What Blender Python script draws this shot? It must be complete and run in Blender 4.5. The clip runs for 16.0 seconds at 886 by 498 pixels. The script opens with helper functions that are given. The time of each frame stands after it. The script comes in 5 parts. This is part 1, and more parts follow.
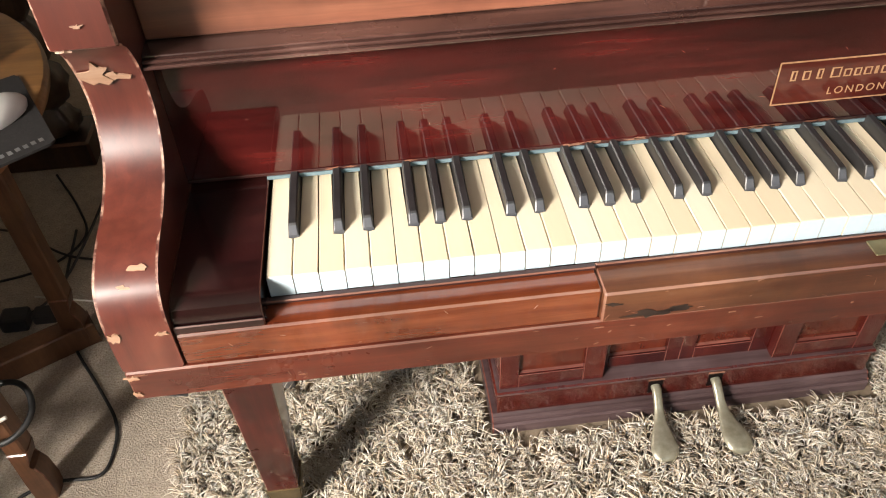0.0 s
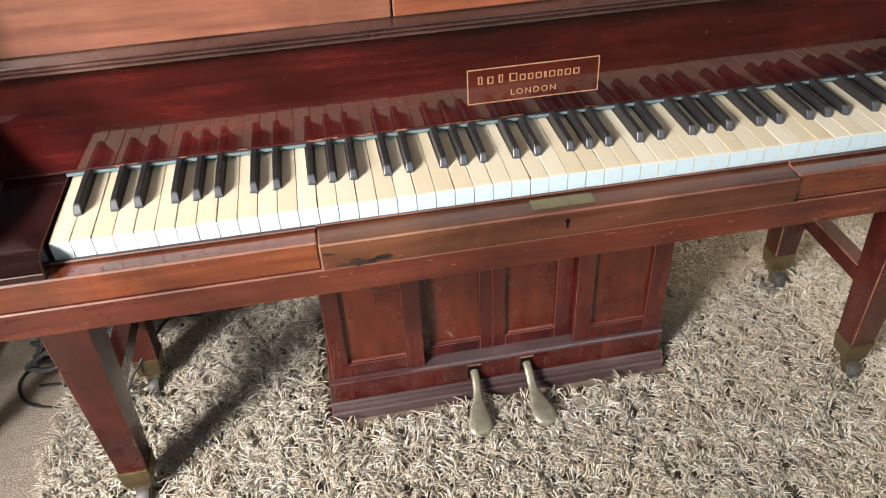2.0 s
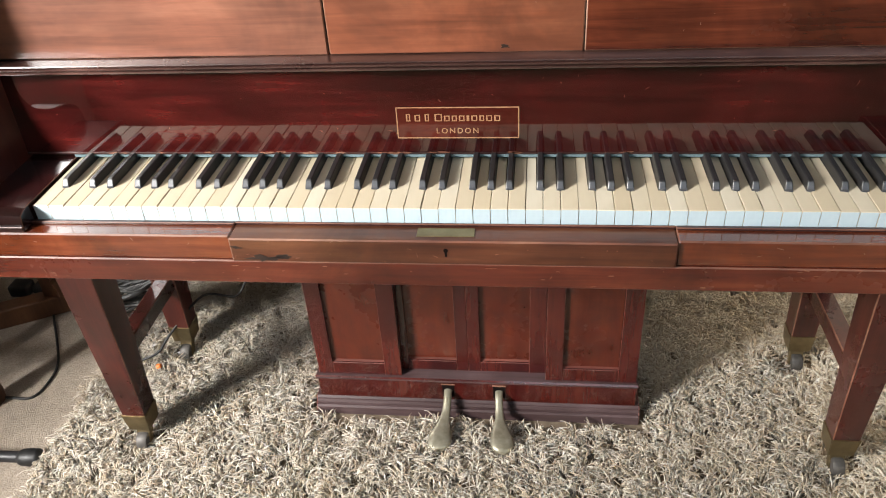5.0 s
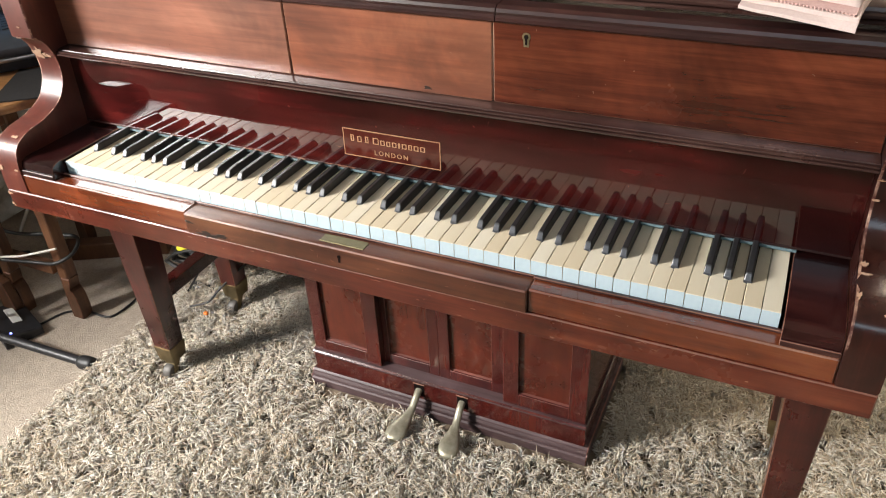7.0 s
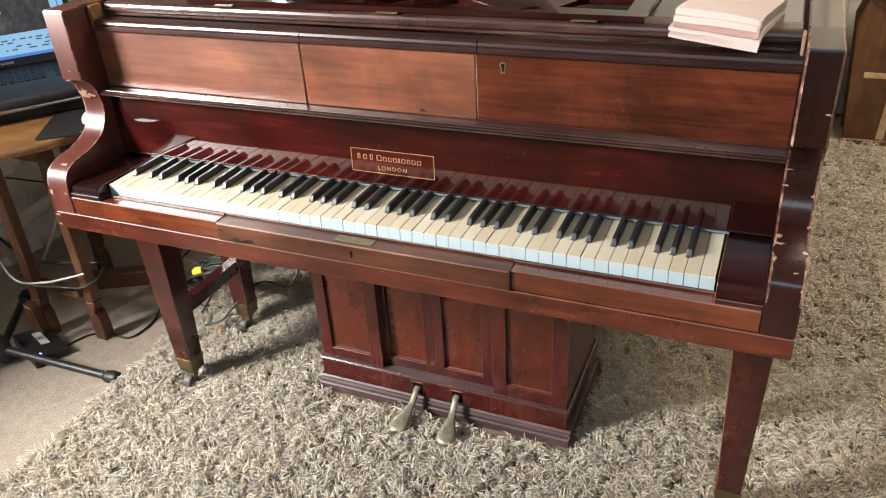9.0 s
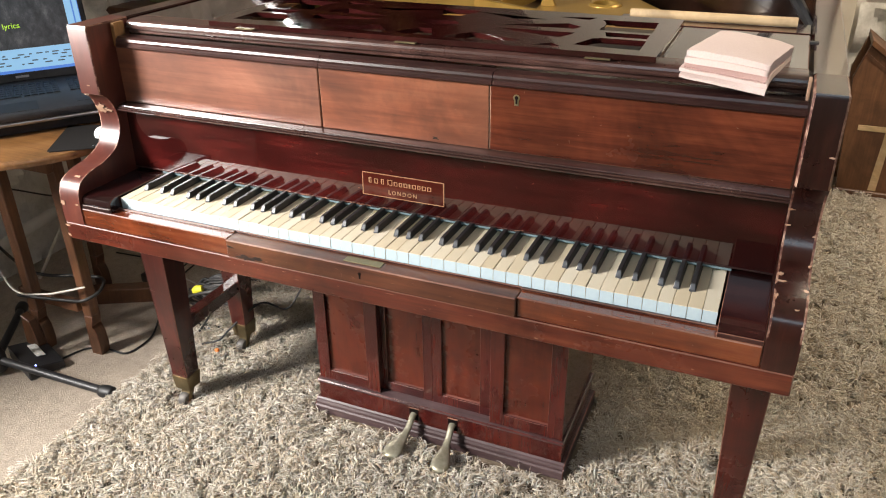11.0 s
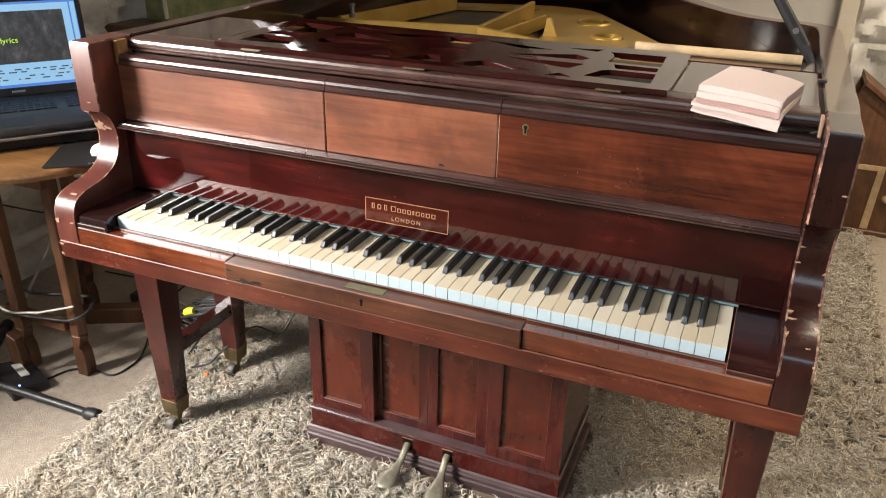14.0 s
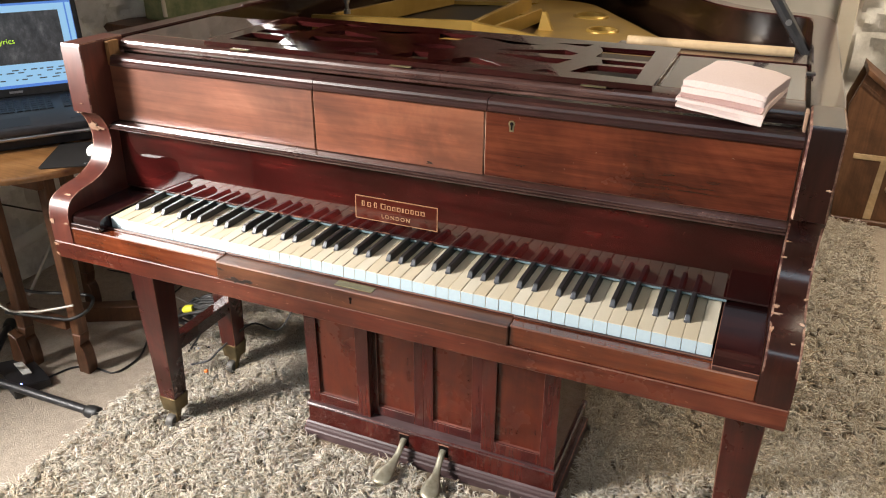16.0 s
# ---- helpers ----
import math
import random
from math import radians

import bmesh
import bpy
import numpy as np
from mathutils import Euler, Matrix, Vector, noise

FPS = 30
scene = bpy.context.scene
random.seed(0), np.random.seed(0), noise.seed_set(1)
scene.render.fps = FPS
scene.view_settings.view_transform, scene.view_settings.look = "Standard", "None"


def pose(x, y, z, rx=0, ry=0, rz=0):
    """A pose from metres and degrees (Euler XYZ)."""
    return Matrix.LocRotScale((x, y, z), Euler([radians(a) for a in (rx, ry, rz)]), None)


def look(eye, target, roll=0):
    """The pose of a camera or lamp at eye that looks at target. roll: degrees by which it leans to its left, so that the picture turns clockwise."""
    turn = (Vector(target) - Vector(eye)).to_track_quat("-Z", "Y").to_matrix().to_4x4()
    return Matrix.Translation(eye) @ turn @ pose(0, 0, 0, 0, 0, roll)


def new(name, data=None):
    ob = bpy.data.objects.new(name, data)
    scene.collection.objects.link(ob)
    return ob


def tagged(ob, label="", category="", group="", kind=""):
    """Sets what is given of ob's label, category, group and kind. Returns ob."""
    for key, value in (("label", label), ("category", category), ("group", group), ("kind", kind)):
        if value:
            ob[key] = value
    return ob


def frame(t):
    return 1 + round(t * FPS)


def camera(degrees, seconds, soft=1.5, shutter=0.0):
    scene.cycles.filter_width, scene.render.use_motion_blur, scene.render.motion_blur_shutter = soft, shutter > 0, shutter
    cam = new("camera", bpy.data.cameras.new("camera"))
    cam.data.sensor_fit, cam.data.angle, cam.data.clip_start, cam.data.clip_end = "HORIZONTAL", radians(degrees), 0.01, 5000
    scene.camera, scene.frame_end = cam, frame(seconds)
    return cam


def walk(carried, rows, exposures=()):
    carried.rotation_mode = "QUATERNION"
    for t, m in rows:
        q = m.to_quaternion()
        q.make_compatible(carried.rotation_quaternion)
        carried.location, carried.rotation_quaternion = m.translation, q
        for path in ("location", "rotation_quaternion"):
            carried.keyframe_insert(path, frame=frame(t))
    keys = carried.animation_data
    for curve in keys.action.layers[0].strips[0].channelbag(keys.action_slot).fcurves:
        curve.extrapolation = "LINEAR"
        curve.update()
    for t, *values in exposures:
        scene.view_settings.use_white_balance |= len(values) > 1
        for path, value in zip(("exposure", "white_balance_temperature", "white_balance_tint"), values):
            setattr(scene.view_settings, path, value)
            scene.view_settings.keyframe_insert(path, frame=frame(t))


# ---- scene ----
cam = camera(59.5, 16.0, soft=1.1)
PATH = [
    (0, (0.117, -0.502, 1.185), (0.24, 0.952, -0.182), -2.7),
    (0.5, (0.21, -0.606, 1.202), (0.432, 0.879, -0.119), -1.8),
    (1, (0.327, -0.703, 1.209), (0.539, 0.833, -0.055), -1.5),
    (1.5, (0.354, -0.749, 1.22), (0.558, 0.811, -0.014), -2.6),
    (2, (0.339, -0.766, 1.219), (0.568, 0.791, -0.015), -3.0),
    (2.5, (0.33, -0.779, 1.216), (0.572, 0.771, -0.024), -2.4),
    (3, (0.387, -0.794, 1.223), (0.574, 0.766, -0.014), -2.2),
    (3.5, (0.496, -0.828, 1.229), (0.583, 0.76, 0.017), -2.0),
    (4, (0.533, -0.865, 1.239), (0.552, 0.735, 0.04), -3.0),
    (4.5, (0.559, -0.859, 1.235), (0.512, 0.727, 0.017), -4.7),
    (5, (0.717, -0.88, 1.253), (0.484, 0.744, 0.11), -3.9),
    (5.2, (0.79, -0.902, 1.268), (0.475, 0.75, 0.186), -3.3),
    (7.3, (1.191, -0.849, 1.321), (0.431, 0.631, 0.212), -3.7),
    (7.5, (1.192, -0.873, 1.322), (0.433, 0.615, 0.222), -4.3),
    (8, (1.181, -0.975, 1.334), (0.454, 0.551, 0.265), -5.2),
    (8.5, (1.201, -1.058, 1.348), (0.495, 0.504, 0.318), -5.1),
    (9, (1.262, -1.079, 1.357), (0.536, 0.496, 0.359), -3.8),
    (9.2, (1.282, -1.091, 1.361), (0.545, 0.479, 0.366), -3.5),
    (11.5, (1.232, -1.121, 1.353), (0.515, 0.515, 0.453), -0.3),
    (12, (1.226, -1.122, 1.353), (0.5, 0.514, 0.461), -0.0),
    (12.5, (1.222, -1.119, 1.35), (0.505, 0.524, 0.463), 0.1),
    (13, (1.211, -1.124, 1.347), (0.506, 0.528, 0.468), 0.3),
    (13.5, (1.201, -1.122, 1.344), (0.503, 0.542, 0.481), 0.9),
    (14, (1.204, -1.115, 1.349), (0.512, 0.553, 0.49), 1.1),
    (14.5, (1.211, -1.107, 1.352), (0.523, 0.557, 0.482), 0.9),
    (15, (1.219, -1.107, 1.355), (0.529, 0.556, 0.484), 0.7),
    (15.5, (1.226, -1.106, 1.356), (0.531, 0.551, 0.479), 0.5),
    (16, (1.24, -1.099, 1.358), (0.527, 0.552, 0.482), 0.2),
]
walk(cam, [(t, look(eye, target, roll)) for t, eye, target, roll in PATH],
     [(0, 0.06, 7000, 12), (0.5, 0.03, 6800, 11), (1.2, 0.0, 6550, 10), (5.2, 0.0, 6550, 10), (8.0, 0.04, 6550, 10), (12.0, 0.09, 6650, 11), (16.0, 0.09, 6650, 11)])

# ---------------------------------------------------------------- light
world = bpy.data.worlds.new("sky")
scene.world = world
world.use_nodes = True
wn = world.node_tree
sky = wn.nodes.new("ShaderNodeTexSky")
sky.sky_type, sky.sun_disc = "NISHITA", False
sky.sun_elevation, sky.sun_rotation = radians(38), radians(215)
wn.nodes["Background"].inputs["Strength"].default_value = 0.045
wn.links.new(sky.outputs["Color"], wn.nodes["Background"].inputs["Color"])


def area_lamp(name, at, target, sx, sy, watts, colour):
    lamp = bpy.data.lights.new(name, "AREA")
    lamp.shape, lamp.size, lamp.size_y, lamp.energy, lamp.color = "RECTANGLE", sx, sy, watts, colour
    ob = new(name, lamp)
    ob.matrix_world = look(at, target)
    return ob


# the openings of the room, out of view: a high front window and a side window in the stone wall
# unseen window; its height and place are chosen to brighten keys and right rug
area_lamp("front_window_daylight", (1.45, -1.66, 2.03), (1.30, -0.1, 0.0), 1.8, 0.46, 8, (0.70, 0.87, 1.0))
area_lamp("side_window_daylight", (-2.06, -2.00, 2.19), (0.5, 0.0, 0.35), 0.85, 0.9, 395, (1.0, 0.975, 0.945))
# added fill from overhead for the right rug and back wall; no known source
area_lamp("overhead_fill", (1.98, 1.50, 2.40), (1.75, 1.60, 0.0), 0.7, 1.6, 66, (1.0, 0.87, 0.68))


# ---------------------------------------------------------------- materials
def ramp(nt, fac, stops):
    r = nt.nodes.new("ShaderNodeValToRGB")
    el = r.color_ramp.elements
    while len(el) < len(stops):
        el.new(0.5)
    for e, (p, c) in zip(el, stops):
        e.position, e.color = p, (*c, 1)
    nt.links.new(fac, r.inputs["Fac"])
    return r.outputs["Color"]


def tex(nt, kind, scale, coords, stretch=(1, 1, 1), detail=4.0, rough=0.6, dist=0.0):
    mp = nt.nodes.new("ShaderNodeMapping")
    mp.inputs["Scale"].default_value = stretch
    nt.links.new(coords, mp.inputs["Vector"])
    n = nt.nodes.new("ShaderNodeTex" + kind)
    n.inputs["Scale"].default_value = scale
    nt.links.new(mp.outputs["Vector"], n.inputs["Vector"])
    if kind == "Noise":
        n.inputs["Detail"].default_value, n.inputs["Roughness"].default_value = detail, rough
        n.inputs["Distortion"].default_value = dist
    return n


def mix(nt, fac, a, b, mode="MIX"):
    m = nt.nodes.new("ShaderNodeMix")
    m.data_type, m.blend_type = "RGBA", mode
    if isinstance(fac, float):
        m.inputs["Factor"].default_value = fac
    else:
        nt.links.new(fac, m.inputs["Factor"])
    for sock, v in ((m.inputs["A"], a), (m.inputs["B"], b)):
        if isinstance(v, tuple):
            sock.default_value = (*v, 1)
        else:
            nt.links.new(v, sock)
    return m.outputs["Result"]


def basic(name):
    m = bpy.data.materials.new(name)
    m.use_nodes = True
    nt = m.node_tree
    co = nt.nodes.new("ShaderNodeTexCoord").outputs["Object"]
    return m, nt, nt.nodes["Principled BSDF"], co


def bump(nt, bsdf, height, strength, dist):
    b = nt.nodes.new("ShaderNodeBump")
    b.inputs["Strength"].default_value, b.inputs["Distance"].default_value = strength, dist
    nt.links.new(height, b.inputs["Height"])
    nt.links.new(b.outputs["Normal"], bsdf.inputs["Normal"])


def wood(name, dark, mid, light, rough=0.25, along="x", coat=0.5, scratch=0.35, wave=1.0, spec=0.5, grain_bump=0.06, cloud=0.55, depth=1.0, coat_rough=0.06):
    """Polished timber: long grain, broad cloudy figure, fine pale scratches and uneven polish."""
    m, nt, b, co = basic(name)
    s = {"x": (0.06, 1, 1), "y": (1, 0.06, 1), "z": (1, 1, 0.06)}[along]
    s2 = {"x": (0.25, 1, 1), "y": (1, 0.25, 1), "z": (1, 1, 0.25)}[along]
    grain = tex(nt, "Noise", 90, co, s, 6, 0.65, 0.4)
    figure = tex(nt, "Noise", 9 * wave, co, s2, 3, 0.55, 1.2)
    add = nt.nodes.new("ShaderNodeMath")
    add.operation, add.inputs[1].default_value = "MULTIPLY_ADD", 0.45
    nt.links.new(grain.outputs["Fac"], add.inputs[0])
    mul = nt.nodes.new("ShaderNodeMath")
    mul.operation, mul.inputs[1].default_value = "MULTIPLY", 0.55
    nt.links.new(figure.outputs["Fac"], mul.inputs[0])
    nt.links.new(mul.outputs[0], add.inputs[2])
    col = ramp(nt, add.outputs[0], [(0.5 - 0.14 / depth, dark), (0.50, mid), (0.5 + 0.14 / depth, light)])
    cl = tex(nt, "Noise", 4.5 * wave, co, (1, 1, 1), 5, 0.65, 0.8)
    col = mix(nt, ramp(nt, cl.outputs["Fac"], [(0.38, (cloud,) * 3), (0.62, (1.0, 1.0, 1.0))]), (0.0, 0.0, 0.0), col)
    sc = tex(nt, "Noise", 55, co, {"x": (0.10, 1, 1.4), "y": (1, 0.1, 1), "z": (1, 1.4, 0.1)}[along], 8, 0.8)
    sm = ramp(nt, sc.outputs["Fac"], [(0.70, (0, 0, 0)), (0.74, (scratch,) * 3)])
    col = mix(nt, sm, col, (0.42, 0.20, 0.11))
    nt.links.new(col, b.inputs["Base Color"])
    wear = tex(nt, "Noise", 5, co, (1, 1, 1), 5, 0.7)
    rr = nt.nodes.new("ShaderNodeMapRange")
    rr.inputs["To Min"].default_value, rr.inputs["To Max"].default_value = rough * 0.7, rough * 1.5
    nt.links.new(wear.outputs["Fac"], rr.inputs["Value"])
    nt.links.new(rr.outputs["Result"], b.inputs["Roughness"])
    b.inputs["Coat Weight"].default_value, b.inputs["Coat Roughness"].default_value = coat, coat_rough
    b.inputs["Specular IOR Level"].default_value = spec
    bump(nt, b, grain.outputs["Fac"], grain_bump, 0.002)
    return m


def plain(name, a, c, rough=0.5, metal=0.0, scale=20, bumps=0.1, dist=0.002, coat=0.0):
    m, nt, b, co = basic(name)
    n = tex(nt, "Noise", scale, co, (1, 1, 1), 6, 0.65)
    nt.links.new(ramp(nt, n.outputs["Fac"], [(0.3, a), (0.7, c)]), b.inputs["Base Color"])
    rr = nt.nodes.new("ShaderNodeMapRange")
    rr.inputs["To Min"].default_value, rr.inputs["To Max"].default_value = rough * 0.75, min(1, rough * 1.25)
    nt.links.new(n.outputs["Fac"], rr.inputs["Value"])
    nt.links.new(rr.outputs["Result"], b.inputs["Roughness"])
    b.inputs["Metallic"].default_value = metal
    b.inputs["Coat Weight"].default_value = coat
    if bumps:
        bump(nt, b, n.outputs["Fac"], bumps, dist)
    return m


M_FALL = wood("dark red mahogany, high polish", (0.016, 0.0032, 0.003), (0.044, 0.0054, 0.005), (0.085, 0.0105, 0.0085), 0.035, "x", 0.62, 0.12, grain_bump=0.003, spec=0.5)
M_FALL.node_tree.nodes["Principled BSDF"].inputs["Coat IOR"].default_value = 1.55
M_FALL.node_tree.nodes["Principled BSDF"].inputs["Coat Roughness"].default_value = 0.03
# the brown panel's base is paled to carry the soft window sheen
M_PANEL = wood("brown mahogany panel paled for sheen", (0.15, 0.050, 0.029), (0.27, 0.097, 0.055), (0.37, 0.155, 0.092), 0.34, "x", 1.0, 0.35, 0.7, coat_rough=0.38, cloud=0.55, depth=1.0, grain_bump=0.02)
M_PANELMID = wood("pale orange mahogany panel", (0.18, 0.048, 0.020), (0.30, 0.086, 0.038), (0.40, 0.138, 0.066), 0.34, "x", 1.0, 0.35, 0.9, coat_rough=0.36, cloud=0.5, depth=1.0, grain_bump=0.02)
M_PANELRED = wood("redder mahogany panel", (0.060, 0.013, 0.007), (0.135, 0.030, 0.014), (0.22, 0.056, 0.024), 0.22, "x", 0.6, 0.35, 0.7, cloud=0.4, depth=1.1, grain_bump=0.02, coat_rough=0.16)
# right arm, darker than the left: its dark reflections are put into the colour
M_ARMDARK = wood("mahogany arm, dark reflections in colour", (0.018, 0.005, 0.004), (0.040, 0.010, 0.007), (0.075, 0.020, 0.012), 0.26, "z", 0.6, 0.5, grain_bump=0.015, coat_rough=0.14, spec=0.4, cloud=0.35)
# case wood darkened: the shade inside the piano is put into its colour
M_INNER = wood("inner rim with shade in colour", (0.006, 0.003, 0.002), (0.014, 0.006, 0.004), (0.026, 0.010, 0.007), 0.2, "y", 0.4, 0.2, grain_bump=0.02)
M_SLIP = wood("red brown mahogany rail", (0.060, 0.011, 0.007), (0.122, 0.025, 0.013), (0.190, 0.048, 0.023), 0.26, "x", 0.4, 0.5)
M_FLAP = wood("worn brown mahogany lock rail", (0.055, 0.017, 0.009), (0.110, 0.035, 0.017), (0.17, 0.066, 0.03), 0.33, "x", 0.25, 0.7)
M_CASE = wood("dark mahogany case", (0.022, 0.004, 0.004), (0.043, 0.007, 0.006), (0.075, 0.016, 0.011), 0.16, "y", 0.7, 0.4, spec=0.45, coat_rough=0.08, grain_bump=0.02)
M_BLOCK = wood("glossy black red end block", (0.012, 0.004, 0.004), (0.026, 0.006, 0.006), (0.050, 0.013, 0.011), 0.20, "x", 0.6, 0.6, spec=0.4, coat_rough=0.12, grain_bump=0.01)
M_ARM = wood("mahogany arm, worn polish", (0.085, 0.017, 0.012), (0.140, 0.030, 0.019), (0.20, 0.052, 0.031), 0.32, "z", 0.9, 0.4, coat_rough=0.34, grain_bump=0.02)
M_LEG = wood("mahogany leg", (0.030, 0.005, 0.004), (0.062, 0.009, 0.007), (0.10, 0.018, 0.012), 0.26, "z", 0.4, 0.25)
M_BOX = wood("mahogany pedal box", (0.034, 0.005, 0.005), (0.066, 0.009, 0.007), (0.105, 0.018, 0.011), 0.22, "z", 0.6, 0.15, 0.8, grain_bump=0.012, cloud=0.62, depth=0.9)
M_BOXPANEL = wood("cloudy orange red panel", (0.070, 0.011, 0.006), (0.110, 0.019, 0.009), (0.150, 0.030, 0.013), 0.24, "z", 0.5, 0.12, 2.0, grain_bump=0.01, cloud=0.62, depth=0.7)
M_BOXEDGE = wood("softly rubbed edge", (0.10, 0.028, 0.02), (0.16, 0.05, 0.036), (0.24, 0.09, 0.065), 0.4, "x", 0.2, 0.1)
M_MOULD = wood("black brown polished moulding", (0.022, 0.008, 0.007), (0.04, 0.013, 0.011), (0.075, 0.026, 0.02), 0.36, "x", 0.35, 0.7, grain_bump=0.03, coat_rough=0.30, spec=0.4)
M_REED = wood("rubbed grey brown reeding", (0.040, 0.017, 0.014), (0.080, 0.037, 0.030), (0.17, 0.095, 0.078), 0.26, "x", 0.8, 0.9, grain_bump=0.02, coat_rough=0.13, spec=0.45)
M_DESK = wood("fretted desk mahogany", (0.015, 0.003, 0.003), (0.034, 0.006, 0.006), (0.062, 0.013, 0.010), 0.09, "x", 1.0, 0.9, coat_rough=0.03, grain_bump=0.008)
M_EDGE = wood("rubbed pale edge", (0.12, 0.04, 0.025), (0.20, 0.08, 0.05), (0.31, 0.155, 0.10), 0.4, "x", 0.3, 0.2)
M_BARE = wood("bare chipped wood", (0.40, 0.21, 0.12), (0.52, 0.32, 0.21), (0.64, 0.45, 0.34), 0.6, "x", 0.0, 0.2)
M_BLOCKPALE = wood("pale raw block", (0.28, 0.13, 0.04), (0.38, 0.19, 0.07), (0.45, 0.24, 0.10), 0.6, "z", 0.0, 0.2)

def chipped_material():
    """An arris where dark polish and bare wood alternate."""
    m, nt, b, co = basic("chipped and rubbed arris")
    n1 = tex(nt, "Noise", 38, co, (1, 1, 1), 6, 0.75)
    n2 = tex(nt, "Noise", 160, co, (1, 1, 1), 4, 0.7)
    bare = ramp(nt, n2.outputs["Fac"], [(0.3, (0.26, 0.12, 0.075)), (0.7, (0.50, 0.33, 0.25))])
    c = mix(nt, ramp(nt, n1.outputs["Fac"], [(0.44, (0, 0, 0)), (0.58, (1, 1, 1))]), (0.075, 0.020, 0.014), bare)
    nt.links.new(c, b.inputs["Base Color"])
    b.inputs["Roughness"].default_value = 0.5
    bump(nt, b, n1.outputs["Fac"], 0.4, 0.002)
    return m


M_CHIPPED = chipped_material()
M_TABLE = wood("honey oak table", (0.20, 0.085, 0.028), (0.32, 0.15, 0.05), (0.42, 0.22, 0.085), 0.35, "x", 0.3, 0.3)
M_TLEG = wood("brown oak leg", (0.075, 0.03, 0.014), (0.13, 0.055, 0.025), (0.19, 0.085, 0.04), 0.45, "z", 0.1, 0.3)
M_CARVED = wood("blackened carved oak", (0.02, 0.009, 0.005), (0.045, 0.02, 0.01), (0.085, 0.04, 0.02), 0.35, "z", 0.4, 0.3)
M_BROWN = wood("brown veneered board", (0.13, 0.055, 0.024), (0.19, 0.085, 0.038), (0.25, 0.12, 0.055), 0.5, "z", 0.1, 0.3)
M_DOWEL = wood("pale beech", (0.62, 0.42, 0.22), (0.72, 0.52, 0.30), (0.8, 0.62, 0.4), 0.5, "x", 0.0, 0.1)
M_EBONY = plain("ebony", (0.010, 0.010, 0.011), (0.022, 0.021, 0.022), 0.42, 0, 60, 0.03)
M_EBONY.node_tree.nodes["Principled BSDF"].inputs["Specular IOR Level"].default_value = 0.8
M_CASTOR = plain("grimy grey iron castor", (0.07, 0.065, 0.06), (0.14, 0.13, 0.12), 0.55, 0.3, 40, 0.1)
# whiter than the key tops; the blue of front daylight is painted in
M_KEYFRONT = plain("white celluloid key front, daylight blue in colour", (0.50, 0.62, 0.68), (0.56, 0.68, 0.73), 0.25, 0, 60, 0.0)
# grey on the black keys' front slope is the window's reflection, painted in
M_KEYNOSE = plain("ebony nose, window reflection in grey", (0.055, 0.058, 0.068), (0.085, 0.09, 0.10), 0.38, 0, 90, 0.02)
M_DUSTY = wood("dusty purple grey mahogany", (0.042, 0.022, 0.022), (0.072, 0.042, 0.043), (0.12, 0.078, 0.080), 0.42, "x", 0.2, 0.3, cloud=0.7)
M_FELT = plain("teal grey felt", (0.09, 0.145, 0.165), (0.17, 0.245, 0.27), 0.95, 0, 120, 0.4)
M_GOLDPLATE = plain("bronze painted iron frame", (0.29, 0.17, 0.035), (0.42, 0.265, 0.065), 0.38, 0.55, 8, 0.15)
M_INLAY = plain("dull gold inlay", (0.36, 0.19, 0.095), (0.50, 0.29, 0.16), 0.4, 0.2, 90, 0.0)
M_BRASS = plain("dull brass", (0.15, 0.125, 0.065), (0.25, 0.21, 0.115), 0.38, 0.6, 30, 0.1)
M_PEDAL = plain("dull greenish cast brass", (0.24, 0.22, 0.15), (0.40, 0.38, 0.30), 0.36, 0.55, 45, 0.15)
M_FERRULE = plain("tarnished brass ferrule", (0.14, 0.11, 0.06), (0.26, 0.20, 0.11), 0.42, 0.8, 25, 0.15)
M_STEEL = plain("grey metal", (0.30, 0.31, 0.33), (0.5, 0.5, 0.5), 0.32, 0.9, 25, 0.05)
M_BLACK = plain("black plastic", (0.012, 0.012, 0.014), (0.03, 0.03, 0.033), 0.45, 0, 40, 0.05)
M_DARKBLUE = plain("blue black laptop shell", (0.030, 0.032, 0.038), (0.055, 0.058, 0.066), 0.4, 0, 40, 0.03)
M_CABLE = plain("black rubber cable", (0.01, 0.01, 0.01), (0.022, 0.022, 0.022), 0.5, 0, 60, 0.0)
M_WHITECABLE = plain("off white cable", (0.55, 0.53, 0.48), (0.7, 0.68, 0.62), 0.5, 0, 60, 0.0)
M_YELLOW = plain("yellow tape", (0.65, 0.62, 0.03), (0.8, 0.76, 0.05), 0.5, 0, 60, 0.0)
M_ORANGE = plain("orange plastic", (0.7, 0.16, 0.02), (0.85, 0.25, 0.03), 0.5, 0, 60, 0.0)
# near-black put in for the shade in keyholes, pedal slots and under the keys
M_DARK = plain("recess dark", (0.004, 0.003, 0.003), (0.012, 0.008, 0.007), 0.8, 0, 40, 0.0)
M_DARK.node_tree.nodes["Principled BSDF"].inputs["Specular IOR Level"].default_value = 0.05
M_SCORCH = plain("blackened scorch", (0.012, 0.008, 0.007), (0.035, 0.02, 0.014), 0.5, 0, 60, 0.0)
M_WHITE = plain("white plastic", (0.72, 0.72, 0.70), (0.8, 0.8, 0.78), 0.35, 0, 60, 0.0)
M_PAD = plain("black cloth mat", (0.016, 0.015, 0.015), (0.03, 0.028, 0.027), 0.95, 0, 200, 0.2)
M_PAD.node_tree.nodes["Principled BSDF"].inputs["Specular IOR Level"].default_value = 0.1
